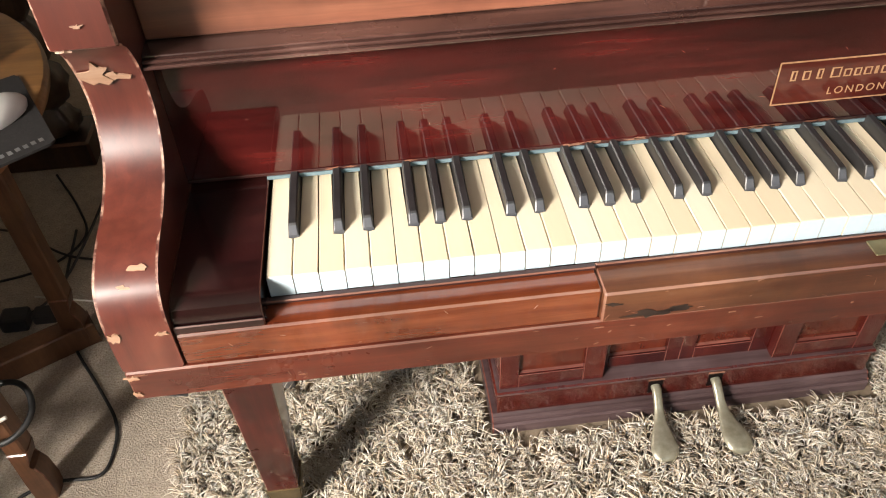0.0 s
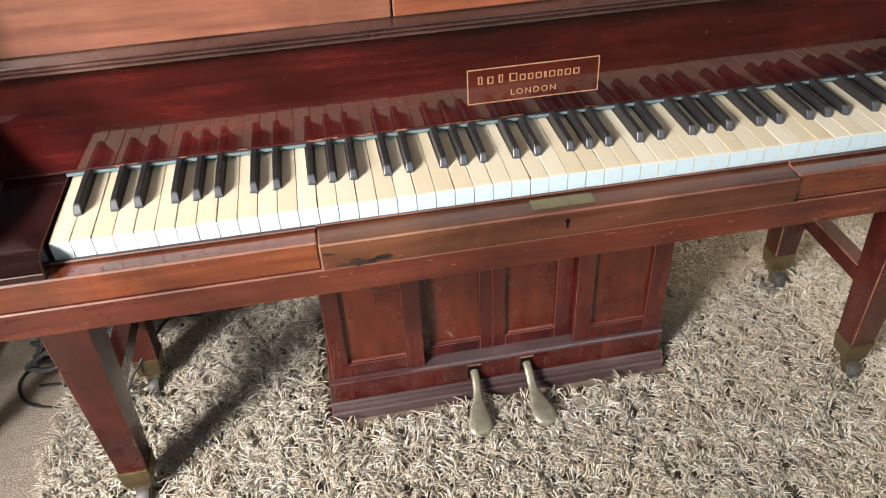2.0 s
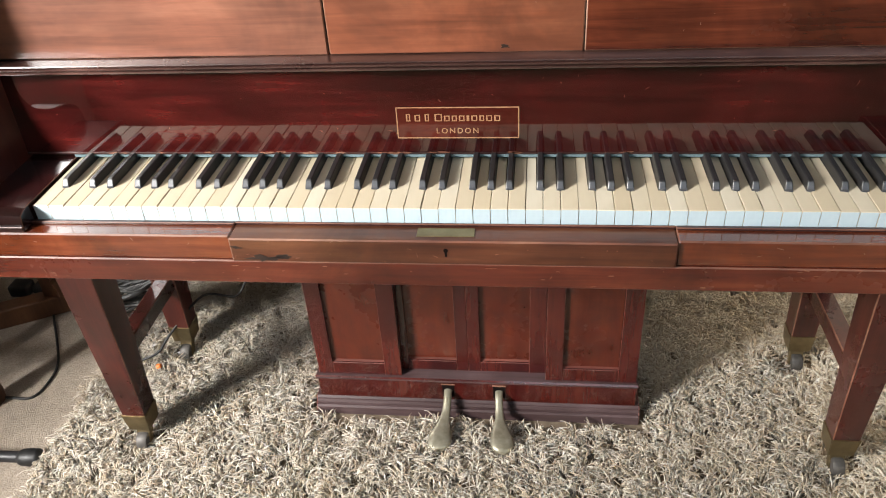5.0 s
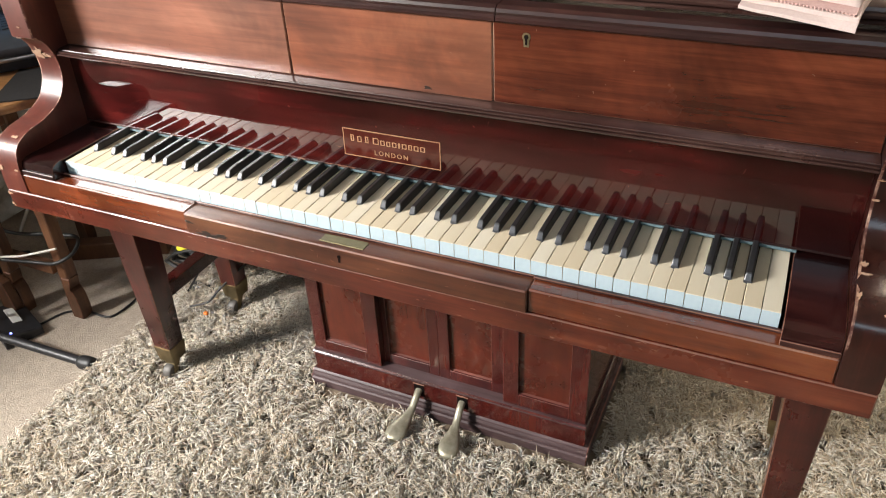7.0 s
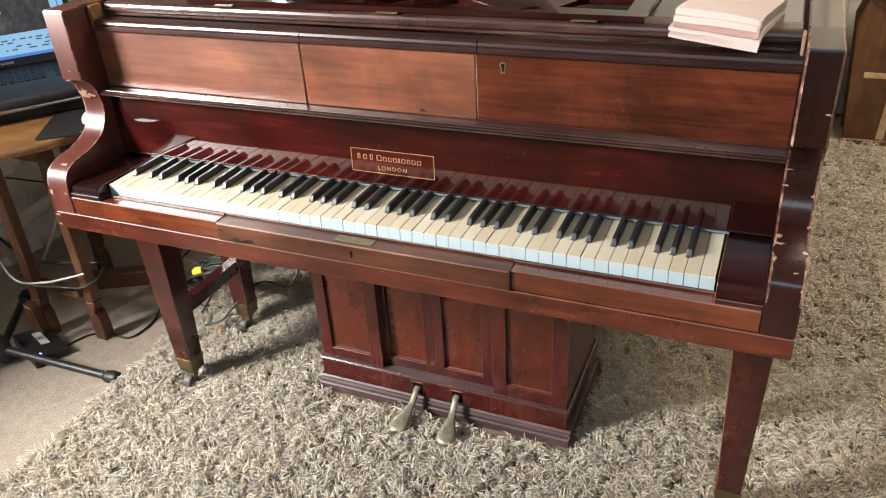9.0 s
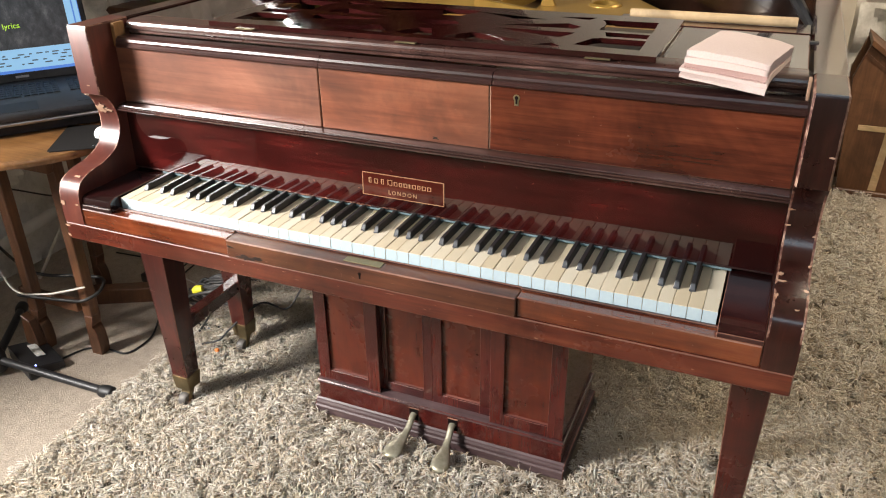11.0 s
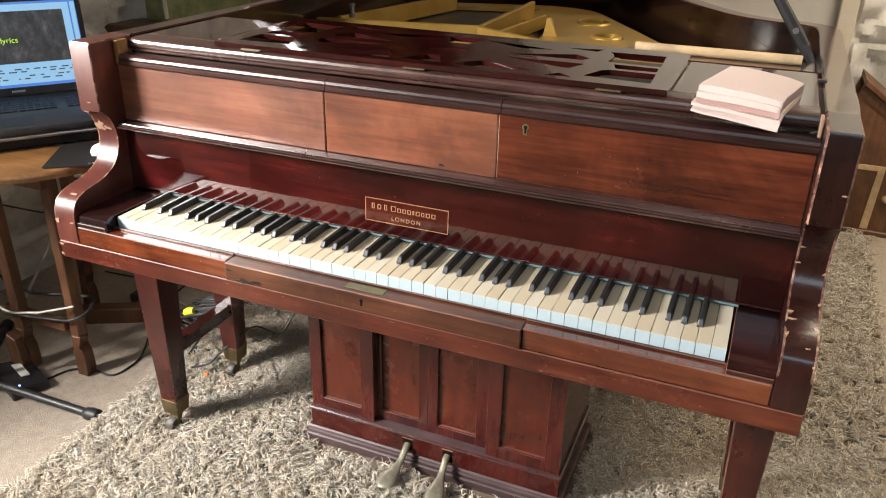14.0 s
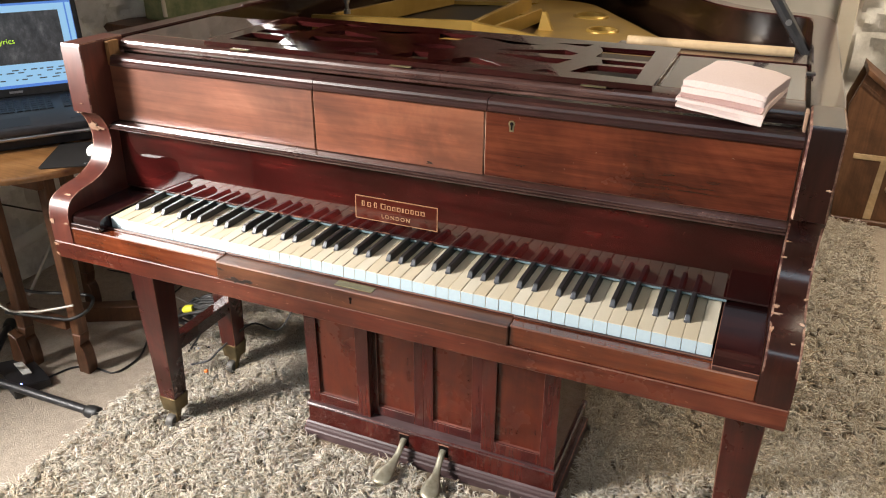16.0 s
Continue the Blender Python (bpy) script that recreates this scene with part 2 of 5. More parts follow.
M_CLOTH = plain("pale pink cotton", (0.64, 0.50, 0.455), (0.71, 0.575, 0.53), 0.95, 0, 350, 0.35, 0.001)
M_CLOTHEDGE = plain("pink pinked edge", (0.56, 0.35, 0.31), (0.64, 0.43, 0.39), 0.95, 0, 350, 0.2)
M_SOUND = plain("varnished soundboard", (0.10, 0.055, 0.022), (0.16, 0.09, 0.04), 0.5, 0, 12, 0.1)
M_STRINGS = plain("copper wound strings", (0.05, 0.04, 0.032), (0.09, 0.075, 0.06), 0.5, 0.6, 300, 0.3)
M_GREEN = plain("faded green cloth", (0.13, 0.17, 0.07), (0.33, 0.33, 0.17), 0.8, 0, 25, 0.2)
M_PLASTER = plain("white painted plaster", (0.53, 0.51, 0.47), (0.61, 0.59, 0.55), 0.85, 0, 6, 0.2)
M_BEIGE = plain("beige painted plaster", (0.27, 0.23, 0.18), (0.33, 0.29, 0.24), 0.85, 0, 6, 0.2)
M_OLIVE = plain("olive painted plaster", (0.24, 0.235, 0.19), (0.34, 0.325, 0.27), 0.8, 0, 6, 0.2)
M_CREAM = plain("cream painted timber", (0.60, 0.54, 0.44), (0.68, 0.62, 0.52), 0.5, 0, 9, 0.1)


def stone_material():
    m, nt, b, co = basic("whitewashed rubble stone")
    n1 = tex(nt, "Noise", 5, co, (1, 1, 1), 8, 0.7)
    n2 = tex(nt, "Noise", 40, co, (1, 1, 1), 8, 0.7)
    c = ramp(nt, n1.outputs["Fac"], [(0.32, (0.46, 0.44, 0.40)), (0.5, (0.71, 0.69, 0.65)), (0.7, (0.82, 0.80, 0.76))])
    c = mix(nt, ramp(nt, n2.outputs["Fac"], [(0.62, (0, 0, 0)), (0.72, (0.6, 0.6, 0.6))]), c, (0.33, 0.29, 0.23))
    nt.links.new(c, b.inputs["Base Color"])
    b.inputs["Roughness"].default_value = 0.9
    bump(nt, b, n2.outputs["Fac"], 0.6, 0.012)
    return m


def ivory_material():
    m, nt, b, co = basic("aged ivory")
    r = nt.nodes.new("ShaderNodeObjectInfo").outputs["Random"]
    n = tex(nt, "Noise", 40, co, (1, 0.15, 1), 5, 0.6)
    c = ramp(nt, r, [(0.0, (0.68, 0.58, 0.41)), (0.5, (0.73, 0.65, 0.49)), (1.0, (0.77, 0.71, 0.57))])
    c = mix(nt, ramp(nt, n.outputs["Fac"], [(0.4, (0, 0, 0)), (0.75, (0.3, 0.3, 0.3))]), c, (0.58, 0.42, 0.24))
    nt.links.new(c, b.inputs["Base Color"])
    b.inputs["Roughness"].default_value = 0.42
    b.inputs["Coat Weight"].default_value = 0.0
    return m


def carpet_material():
    m, nt, b, co = basic("beige twist carpet")
    n1 = tex(nt, "Noise", 260, co, (1, 1, 1), 3, 0.7)
    n2 = tex(nt, "Noise", 3.5, co, (1, 1, 1), 5, 0.6)
    n3 = tex(nt, "Noise", 38, co, (1, 1, 1), 4, 0.7)
    c = ramp(nt, n1.outputs["Fac"], [(0.3, (0.33, 0.265, 0.205)), (0.5, (0.53, 0.45, 0.365)), (0.72, (0.68, 0.595, 0.50))])
    c = mix(nt, ramp(nt, n3.outputs["Fac"], [(0.35, (0.35,) * 3), (0.6, (0, 0, 0))]), c, (0.25, 0.20, 0.16))
    c = mix(nt, ramp(nt, n2.outputs["Fac"], [(0.45, (0, 0, 0)), (0.7, (0.35,) * 3)]), c, (0.31, 0.25, 0.20))
    nt.links.new(c, b.inputs["Base Color"])
    b.inputs["Roughness"].default_value = 1.0
    b.inputs["Specular IOR Level"].default_value = 0.1
    bump(nt, b, n1.outputs["Fac"], 0.9, 0.006)
    return m


def yarn_material():
    m, nt, b, co = basic("beige shag yarn")
    g = nt.nodes.new("ShaderNodeNewGeometry").outputs["Random Per Island"]
    n = tex(nt, "Noise", 3, co, (1, 1, 1), 4, 0.6)
    c = ramp(nt, g, [(0.0, (0.36, 0.285, 0.20)), (0.25, (0.49, 0.41, 0.31)), (0.6, (0.62, 0.545, 0.44)), (1.0, (0.79, 0.73, 0.64))])
    c = mix(nt, ramp(nt, n.outputs["Fac"], [(0.45, (0, 0, 0)), (0.75, (0.35,) * 3)]), c, (0.46, 0.35, 0.22))
    nt.links.new(c, b.inputs["Base Color"])
    b.inputs["Roughness"].default_value = 0.85
    b.inputs["Specular IOR Level"].default_value = 0.25
    b.inputs["Sheen Weight"].default_value = 0.35
    b.inputs["Subsurface Weight"].default_value = 0.3
    b.inputs["Subsurface Radius"].default_value = (1.0, 0.8, 0.6)
    b.inputs["Subsurface Scale"].default_value = 0.004
    return m


M_STONE, M_IVORY, M_CARPET, M_YARN = stone_material(), ivory_material(), carpet_material(), yarn_material()
# brown backing, darkened so gaps between the tufts look shaded
M_RUGBASE = plain("rug backing darkened for gap shade", (0.16, 0.12, 0.08), (0.24, 0.185, 0.13), 1.0, 0, 80, 0.3)


def glow(name, colour, strength):
    m, nt, b, co = basic(name)
    b.inputs["Base Color"].default_value = (*[c * 0.2 for c in colour], 1)
    b.inputs["Emission Color"].default_value = (*colour, 1)
    b.inputs["Emission Strength"].default_value = strength
    b.inputs["Roughness"].default_value = 0.3
    return m


def slate_glow():
    m, nt, b, co = basic("dark rock picture on screen")
    n = tex(nt, "Noise", 45, co, (1, 1, 0.6), 8, 0.75)
    c = ramp(nt, n.outputs["Fac"], [(0.3, (0.004, 0.004, 0.005)), (0.55, (0.045, 0.045, 0.048)), (0.75, (0.14, 0.14, 0.14))])
    nt.links.new(c, b.inputs["Emission Color"])
    b.inputs["Base Color"].default_value = (0.01, 0.01, 0.01, 1)
    b.inputs["Emission Strength"].default_value = 1.0
    b.inputs["Roughness"].default_value = 0.3
    return m


# ---------------------------------------------------------------- mesh helpers
ORIGIN = {}


def thing(name, at, label, category, group=""):
    """An Empty at the base of a thing that has parts."""
    ob = tagged(new(name), label, category, group)
    ob.empty_display_size = 0.05
    ob.location = at
    ORIGIN[ob] = Vector(at)
    return ob


def finish(bm, name, mats, smooth=None):
    me = bpy.data.meshes.new(name)
    bmesh.ops.recalc_face_normals(bm, faces=bm.faces)
    bm.to_mesh(me)
    bm.free()
    for m in (mats if isinstance(mats, (list, tuple)) else [mats]):
        me.materials.append(m)
    if smooth is not None:
        me.polygons.foreach_set("use_smooth", [True] * len(me.polygons))
        me.set_sharp_from_angle(angle=radians(smooth))
    return me


def part(name, bm, mats, parent, label="", smooth=None):
    """One mesh under a thing or a part; bm is in world metres."""
    o = ORIGIN[parent]
    bmesh.ops.translate(bm, verts=bm.verts, vec=-o)
    ob = new(name, finish(bm, name, mats, smooth))
    ob.parent = parent
    ORIGIN[ob] = o
    if label:
        ob["label"] = label
    return ob


def solo(name, bm, mats, at, label, category, kind="", group="", smooth=None):
    """A thing that is one mesh."""
    bmesh.ops.translate(bm, verts=bm.verts, vec=-Vector(at))
    ob = tagged(new(name, finish(bm, name, mats, smooth)), label, category, group, kind)
    ob.location = at
    return ob


def box(x0, x1, y0, y1, z0, z1, bev=0.0, worn=False, bm=None, seg=1):
    own = bm is None
    bm = bm or bmesh.new()
    r = bmesh.ops.create_cube(bm, size=1)
    for v in r["verts"]:
        v.co = Vector((x0 + (v.co.x + 0.5) * (x1 - x0), y0 + (v.co.y + 0.5) * (y1 - y0), z0 + (v.co.z + 0.5) * (z1 - z0)))
    if bev:
        es = list({e for v in r["verts"] for e in v.link_edges})
        d = bmesh.ops.bevel(bm, geom=es, offset=bev, segments=seg, profile=0.5, affect="EDGES")
        if worn:
            for f in d["faces"]:
                f.material_index = 1
    return bm


def prism(pts, axis, a, b, bev=0.0, bm=None):
    """A polygon drawn in the plane across `axis`, drawn out from a to b. pts: (y, z), (x, z) or (x, y)."""
    bm = bm or bmesh.new()

    def at(p, s):
        return {"x": (s, p[0], p[1]), "y": (p[0], s, p[1]), "z": (p[0], p[1], s)}[axis]
    lo = [bm.verts.new(at(p, a)) for p in pts]
    hi = [bm.verts.new(at(p, b)) for p in pts]
    n = len(pts)
    f0, f1 = bm.faces.new(lo), bm.faces.new(hi[::-1])
    for i in range(n):
        bm.faces.new((lo[i], hi[i], hi[(i + 1) % n], lo[(i + 1) % n]))
    if bev:
        es = list(f0.edges) + list(f1.edges)
        d = bmesh.ops.bevel(bm, geom=es, offset=bev, segments=1, affect="EDGES")
        for f in d["faces"]:
            f.material_index = 1
    return bm


def lathe(pts, centre, axis="z", seg=20, bm=None):
    """A turned form; pts: (radius, height)."""
    bm = bm or bmesh.new()
    rings = []
    for r, h in pts:
        ring = []
        for k in range(seg):
            a = 2 * math.pi * k / seg
            c, s = r * math.cos(a), r * math.sin(a)
            v = {"z": (c, s, h), "x": (h, c, s), "y": (c, h, s)}[axis]
            ring.append(bm.verts.new(Vector(centre) + Vector(v)))
        rings.append(ring)
    for p, q in zip(rings, rings[1:]):
        for k in range(seg):
            bm.faces.new((p[k], p[(k + 1) % seg], q[(k + 1) % seg], q[k]))
    bm.faces.new(rings[0][::-1])
    bm.faces.new(rings[-1])
    return bm


def smooth_line(pts, n=8):
    """Catmull-Rom points through pts."""
    P = [Vector(p) for p in pts]
    P = [P[0] * 2 - P[1]] + P + [P[-1] * 2 - P[-2]]
    out = []
    for i in range(1, len(P) - 2):
        for k in range(n):
            t = k / n
            out.append(0.5 * (2 * P[i] + (P[i + 1] - P[i - 1]) * t + (2 * P[i - 1] - 5 * P[i] + 4 * P[i + 1] - P[i + 2]) * t * t
                              + (3 * P[i] - P[i - 1] - 3 * P[i + 1] + P[i + 2]) * t ** 3))
    return out + [P[-2]]


def tube(pts, radius, seg=8, n=8, bm=None, line=True):
    """A round cord through pts; radius may be a list along the points given."""
    bm = bm or bmesh.new()
    path = smooth_line(pts, n) if line else [Vector(p) for p in pts]
    m = len(path)
    rad = [radius] * m if isinstance(radius, (int, float)) else [float(v) for v in np.interp(np.linspace(0, 1, m), np.linspace(0, 1, len(radius)), radius)]
    prev, last = None, Vector((0, 0, 1))
    for i, p in enumerate(path):
        d = (path[min(i + 1, m - 1)] - path[max(i - 1, 0)]).normalized()
        u = d.cross(last)
        if u.length < 1e-3:
            u = d.cross(Vector((1, 0, 0)))
        u.normalize()
        w = u.cross(d).normalized()
        ring = [bm.verts.new(p + rad[i] * (math.cos(a) * u + math.sin(a) * w)) for a in [2 * math.pi * k / seg for k in range(seg)]]
        if prev:
            for k in range(seg):
                bm.faces.new((prev[k], prev[(k + 1) % seg], ring[(k + 1) % seg], ring[k]))
        else:
            bm.faces.new(ring[::-1])
        prev = ring
    bm.faces.new(prev)
    return bm


def flake(centre, u, v, w, h, seed, n=11, thick=0.0006, bm=None):
    """A small ragged patch lying on a surface: u, v span the surface."""
    rnd = random.Random(seed)
    bm = bm or bmesh.new()
    u, v = Vector(u).normalized(), Vector(v).normalized()
    nn = u.cross(v)
    lo, hi = [], []
    for k in range(n):
        a = 2 * math.pi * k / n
        r = rnd.uniform(0.35, 1.15)
        p = Vector(centre) + u * (w / 2 * r * math.cos(a)) + v * (h / 2 * r * math.sin(a))
        lo.append(bm.verts.new(p - nn * thick))
        hi.append(bm.verts.new(p + nn * thick))
    bm.faces.new(lo[::-1])
    bm.faces.new(hi)
    for k in range(n):
        bm.faces.new((lo[k], lo[(k + 1) % n], hi[(k + 1) % n], hi[k]))
    return bm


# ---------------------------------------------------------------- the room
def structure(name, bm, mats, label, category, smooth=None):
    return solo(name, bm, mats, (0, 0, 0), label, category, "structure", "", smooth)


structure("floor", box(-1.3, 3.3, -1.9, 3.0, -0.12, 0.0), M_CARPET, "beige grey short pile fitted carpet", "carpet")
# the gap over the right side is left only for the added overhead lamp
bm = box(-1.30, 1.60, -1.9, 3.0, 2.35, 2.5)
box(2.36, 3.3, -1.9, 3.0, 2.35, 2.5, bm=bm)
box(1.60, 2.36, -1.9, 0.66, 2.35, 2.5, bm=bm)
box(1.60, 2.36, 2.34, 3.0, 2.35, 2.5, bm=bm)
structure("ceiling", bm, M_PLASTER, "white plaster ceiling with an added opening for the overhead lamp", "ceiling")


def rubble(name, along, fixed, a0, a1, z0, z1, sign, step, label, thick=0.35):
    """A rough whitewashed stone face on a thick wall; along 'y' faces x, along 'x' faces y."""
    na, nz = int((a1 - a0) / step), int((z1 - z0) / step)
    bm = bmesh.new()
    grid = []
    for i in range(na + 1):
        row = []
        for j in range(nz + 1):
            a, z = a0 + (a1 - a0) * i / na, z0 + (z1 - z0) * j / nz
            q = Vector((a * 4.2, 1.7 * fixed, z * 5.6)) + 0.35 * noise.noise_vector(Vector((a * 5, fixed, z * 5)))
            ds, _ = noise.voronoi(q)
            d = 0.060 * min(1.0, (ds[1] - ds[0]) * 2.6) + 0.032 * noise.fractal(Vector((a * 14, fixed, z * 14)), 0.9, 2.0, 5)
            if 0 in (i, j) or i == na or j == nz:
                d = 0.0
            s = fixed + sign * (d - 0.045)
            row.append(bm.verts.new((s, a, z) if along == "y" else (a, s, z)))
        grid.append(row)
    for i in range(na):
        for j in range(nz):
            bm.faces.new((grid[i][j], grid[i + 1][j], grid[i + 1][j + 1], grid[i][j + 1]))
    f = fixed - sign * 0.075
    lo, hi = sorted((f, fixed - sign * thick))
    if along == "y":
        box(lo, hi, a0, a1, z0, z1, bm=bm)
    else:
        box(a0, a1, lo, hi, z0, z1, bm=bm)
    return structure(name, bm, M_STONE, label, "wall", 40)


rubble("wall_west", "y", -1.13, -0.72, 2.72, 0.0, 2.35, 1, 0.022, "whitewashed rough rubble stone wall")
bm = box(-1.30, -1.13, -1.90, -1.72, 0, 2.35)
box(-1.30, -1.13, -1.72, -0.72, 0, 0.85, bm=bm)
box(-1.30, -1.13, -1.72, -0.72, 2.33, 2.35, bm=bm)
structure("wall_west_window_side", bm, M_PLASTER, "white plastered wall round the side window", "wall")
rubble("wall_north", "x", 2.72, 1.50, 3.2, 0.0, 2.35, -1, 0.02, "whitewashed rough rubble stone back wall")
structure("wall_north_plaster", box(-1.30, 1.43, 2.72, 3.0, 0, 2.35), M_PLASTER, "smooth white plastered back wall", "wall")
structure("trim", box(1.43, 1.50, 2.66, 3.0, 0, 2.35, 0.004), M_CREAM, "cream painted timber post against the back wall", "trim")
bm = box(3.2, 3.4, -1.9, 3.0, 0, 2.35)
structure("wall_east", bm, M_BEIGE, "beige plastered side wall", "wall")
# unseen wall, set close so the fallboard mirrors it, not bright carpet
bm = box(-1.13, 0.50, -1.90, -1.70, 0, 2.35)
box(2.40, 3.2, -1.90, -1.70, 0, 2.35, bm=bm)
box(0.50, 2.40, -1.90, -1.70, 0, 1.74, bm=bm)
box(0.50, 2.40, -1.90, -1.70, 2.32, 2.35, bm=bm)
structure("wall_south", bm, M_OLIVE, "added olive wall round the front window, darkening the fallboard reflection", "wall")

# ---------------------------------------------------------------- the piano
W = 0.0235
KEY = 0.70
piano = thing("grand_piano", (0.6, 0.6, 0.0), "old baby grand piano in worn red mahogany on a shag rug", "piano")
IN_L, OUT_L, IN_R, OUT_R = -0.082, -0.137, 1.295, 1.345

# keybed, rails and blocks
M_RAIL = wood("glossy orange brown rail", (0.090, 0.017, 0.007), (0.165, 0.036, 0.013), (0.24, 0.066, 0.024), 0.16, "x", 1.0, 0.4, grain_bump=0.015)
M_RUBBED = wood("thin rubbed arris", (0.20, 0.085, 0.05), (0.32, 0.16, 0.10), (0.46, 0.28, 0.20), 0.4, "x", 0.3, 0.2)
part("keybed", box(OUT_L, OUT_R, -0.038, 0.62, 0.597, 0.636, 0.0018, True), [M_SLIP, M_EDGE], piano, "red brown bottom rail with rubbed edges")
part("key_rail", box(IN_L, 0.2995, -0.035, -0.002, 0.6362, 0.675, 0.002, True), [M_RAIL, M_EDGE], piano, "glossy orange brown rail before the keys")
part("key_rail", box(0.902, IN_R, -0.035, -0.002, 0.6362, 0.675, 0.002, True), [M_RAIL, M_EDGE], piano, "glossy orange brown rail before the keys")
lock = part("lock_rail", box(0.300, 0.9015, -0.041, -0.002, 0.6362, 0.6745, 0.002, True), [M_FLAP, M_EDGE], piano, "darker brown proud lock rail")
part("lock_plate", box(0.560, 0.638, -0.030, -0.010, 0.674, 0.6757, 0.0005), M_BRASS, lock, "dull brass plate")
part("rail_bead", box(IN_L, 0.300, -0.010, -0.003, 0.6748, 0.6795, 0.0012, True), [M_MOULD, M_EDGE], piano)
part("rail_bead", box(0.9015, IN_R, -0.010, -0.003, 0.6748, 0.6795, 0.0012, True), [M_MOULD, M_EDGE], piano)
part("rail_bead", box(0.300, 0.9015, -0.007, -0.003, 0.6742, 0.6795, 0.0012, True), [M_MOULD, M_EDGE], piano)


def keyhole(x, y, z, parent, s=1.0, plate=None):
    bm = lathe([(0.0032 * s, -0.0006), (0.0032 * s, 0.0006)], (x, y, z), "y", 14)
    prism([(x - 0.0014 * s, z - 0.0105 * s), (x + 0.0014 * s, z - 0.0105 * s), (x + 0.0018 * s, z), (x - 0.0018 * s, z)], "y", y - 0.0008, y + 0.0004, bm=bm)
    if plate:
        rim = lathe([(0.0058 * s, -0.0004), (0.0058 * s, 0.0004)], (x, y + 0.0002, z), "y", 18)
        prism([(x - 0.0036 * s, z - 0.0135 * s), (x + 0.0036 * s, z - 0.0135 * s), (x + 0.0040 * s, z), (x - 0.0040 * s, z)], "y", y - 0.0003, y + 0.0006, bm=rim)
        e = part("escutcheon", rim, plate, parent, "small brass keyhole rim")
        part("keyhole", bm, M_DARK, e)
    else:
        part("keyhole", bm, M_DARK, parent)


keyhole(0.600, -0.0412, 0.660, lock, 0.95)
for k, (x, z, w, h) in enumerate([(0.345, 0.643, 0.055, 0.012), (0.375, 0.646, 0.035, 0.008), (0.31, 0.66, 0.02, 0.006)]):
    part("scorch", flake((x, -0.0413, z), (1, 0, 0), (0, 0, 1), w, h, 40 + k, 15, 0.0004), M_SCORCH, lock, "black scorched mark")

for a, b in ((IN_L, -0.003), (1.2255, IN_R)):
    blk = [(-0.030, 0.676), (-0.030, 0.690), (-0.027, 0.6985), (-0.020, 0.7025), (-0.010, 0.704), (0.152, 0.704), (0.152, 0.676)]
    part("end_block", prism(blk, "x", a, b, 0.001), [M_BLOCK, M_EDGE], piano, "dark end block beside the keys", 25)
    part("bead", box(a, b, -0.0335, -0.0305, 0.6752, 0.684, 0.001, True), [M_MOULD, M_EDGE], piano)
part("felt_strip", box(-0.004, 1.228, 0.1376, 0.150, 0.7046, 0.7086), M_FELT, piano, "teal grey felt strip under the fallboard")
# near-black board, so the gaps between the keys read dark
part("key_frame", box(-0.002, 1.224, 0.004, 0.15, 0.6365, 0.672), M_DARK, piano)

# keys
SHARPS = {0: 0.0006, 2: -0.0039, 3: 0.0004, 5: -0.0036, 6: -0.0014}   # gap after A, C, D, F, G
KEYMESH = {}
HALF = 0.0058


def white_mesh(lc, rc):
    if (lc, rc) in KEYMESH:
        return KEYMESH[(lc, rc)]
    g = 0.00045
    p = [(g, 0), (W - g, 0), (W - g, 0.050), (W - g - rc, 0.050), (W - g - rc, 0.1475), (g + lc, 0.1475), (g + lc, 0.050), (g, 0.050)]
    q = []
    for a in p:
        if not q or (abs(a[0] - q[-1][0]) + abs(a[1] - q[-1][1])) > 1e-6:
            q.append(a)
    bm = prism(q, "z", -0.024, 0.0)
    top = [e for e in bm.edges if all(v.co.z > -1e-6 for v in e.verts)]
    bmesh.ops.bevel(bm, geom=top, offset=0.0007, segments=1, affect="EDGES")
    for f in bm.faces:
        f.normal_update()
        if abs(f.normal.y) > 0.9 and f.calc_center_median().y < 0.002:
            f.material_index = 1
    KEYMESH[(lc, rc)] = finish(bm, "white_key", [M_IVORY, M_KEYFRONT])
    return KEYMESH[(lc, rc)]


def black_mesh():
    bm = bmesh.new()
    rows = [(0.0, 0.0050, 0.0), (0.0050, 0.0043, 0.0096), (0.0066, 0.0041, 0.0112), (0.0120, 0.0040, 0.0117), (0.098, 0.0040, 0.0118)]
    rings = []
    for y, hw, h in rows:
        base = 0.0051 if y > 0 else 0.0050
        rings.append([bm.verts.new(c) for c in ((-base, y if y > 0.01 else 0, -0.008), (-base, y if y > 0.01 else 0, 0.0), (-hw, y, h - 0.0012 if h else 0.001), (-hw + 0.0012, y, max(h, 0.002)),
                                                (hw - 0.0012, y, max(h, 0.002)), (hw, y, h - 0.0012 if h else 0.001), (base, y if y > 0.01 else 0, 0.0), (base, y if y > 0.01 else 0, -0.008))])
    for p, q in zip(rings, rings[1:]):
        for k in range(7):
            bm.faces.new((p[k], p[k + 1], q[k + 1], q[k]))
    bm.faces.new(rings[0])
    bm.faces.new(rings[-1][::-1])
    bmesh.ops.remove_doubles(bm, verts=bm.verts, dist=1e-5)
    for f in bm.faces:
        c = f.calc_center_median()
        if c.y < 0.004 and len(f.verts) >= 3 and abs(c.x) < 0.003:
            f.material_index = 1
    return finish(bm, "black_key", [M_EBONY, M_KEYNOSE])


sharp = black_mesh()
rk = random.Random(5)
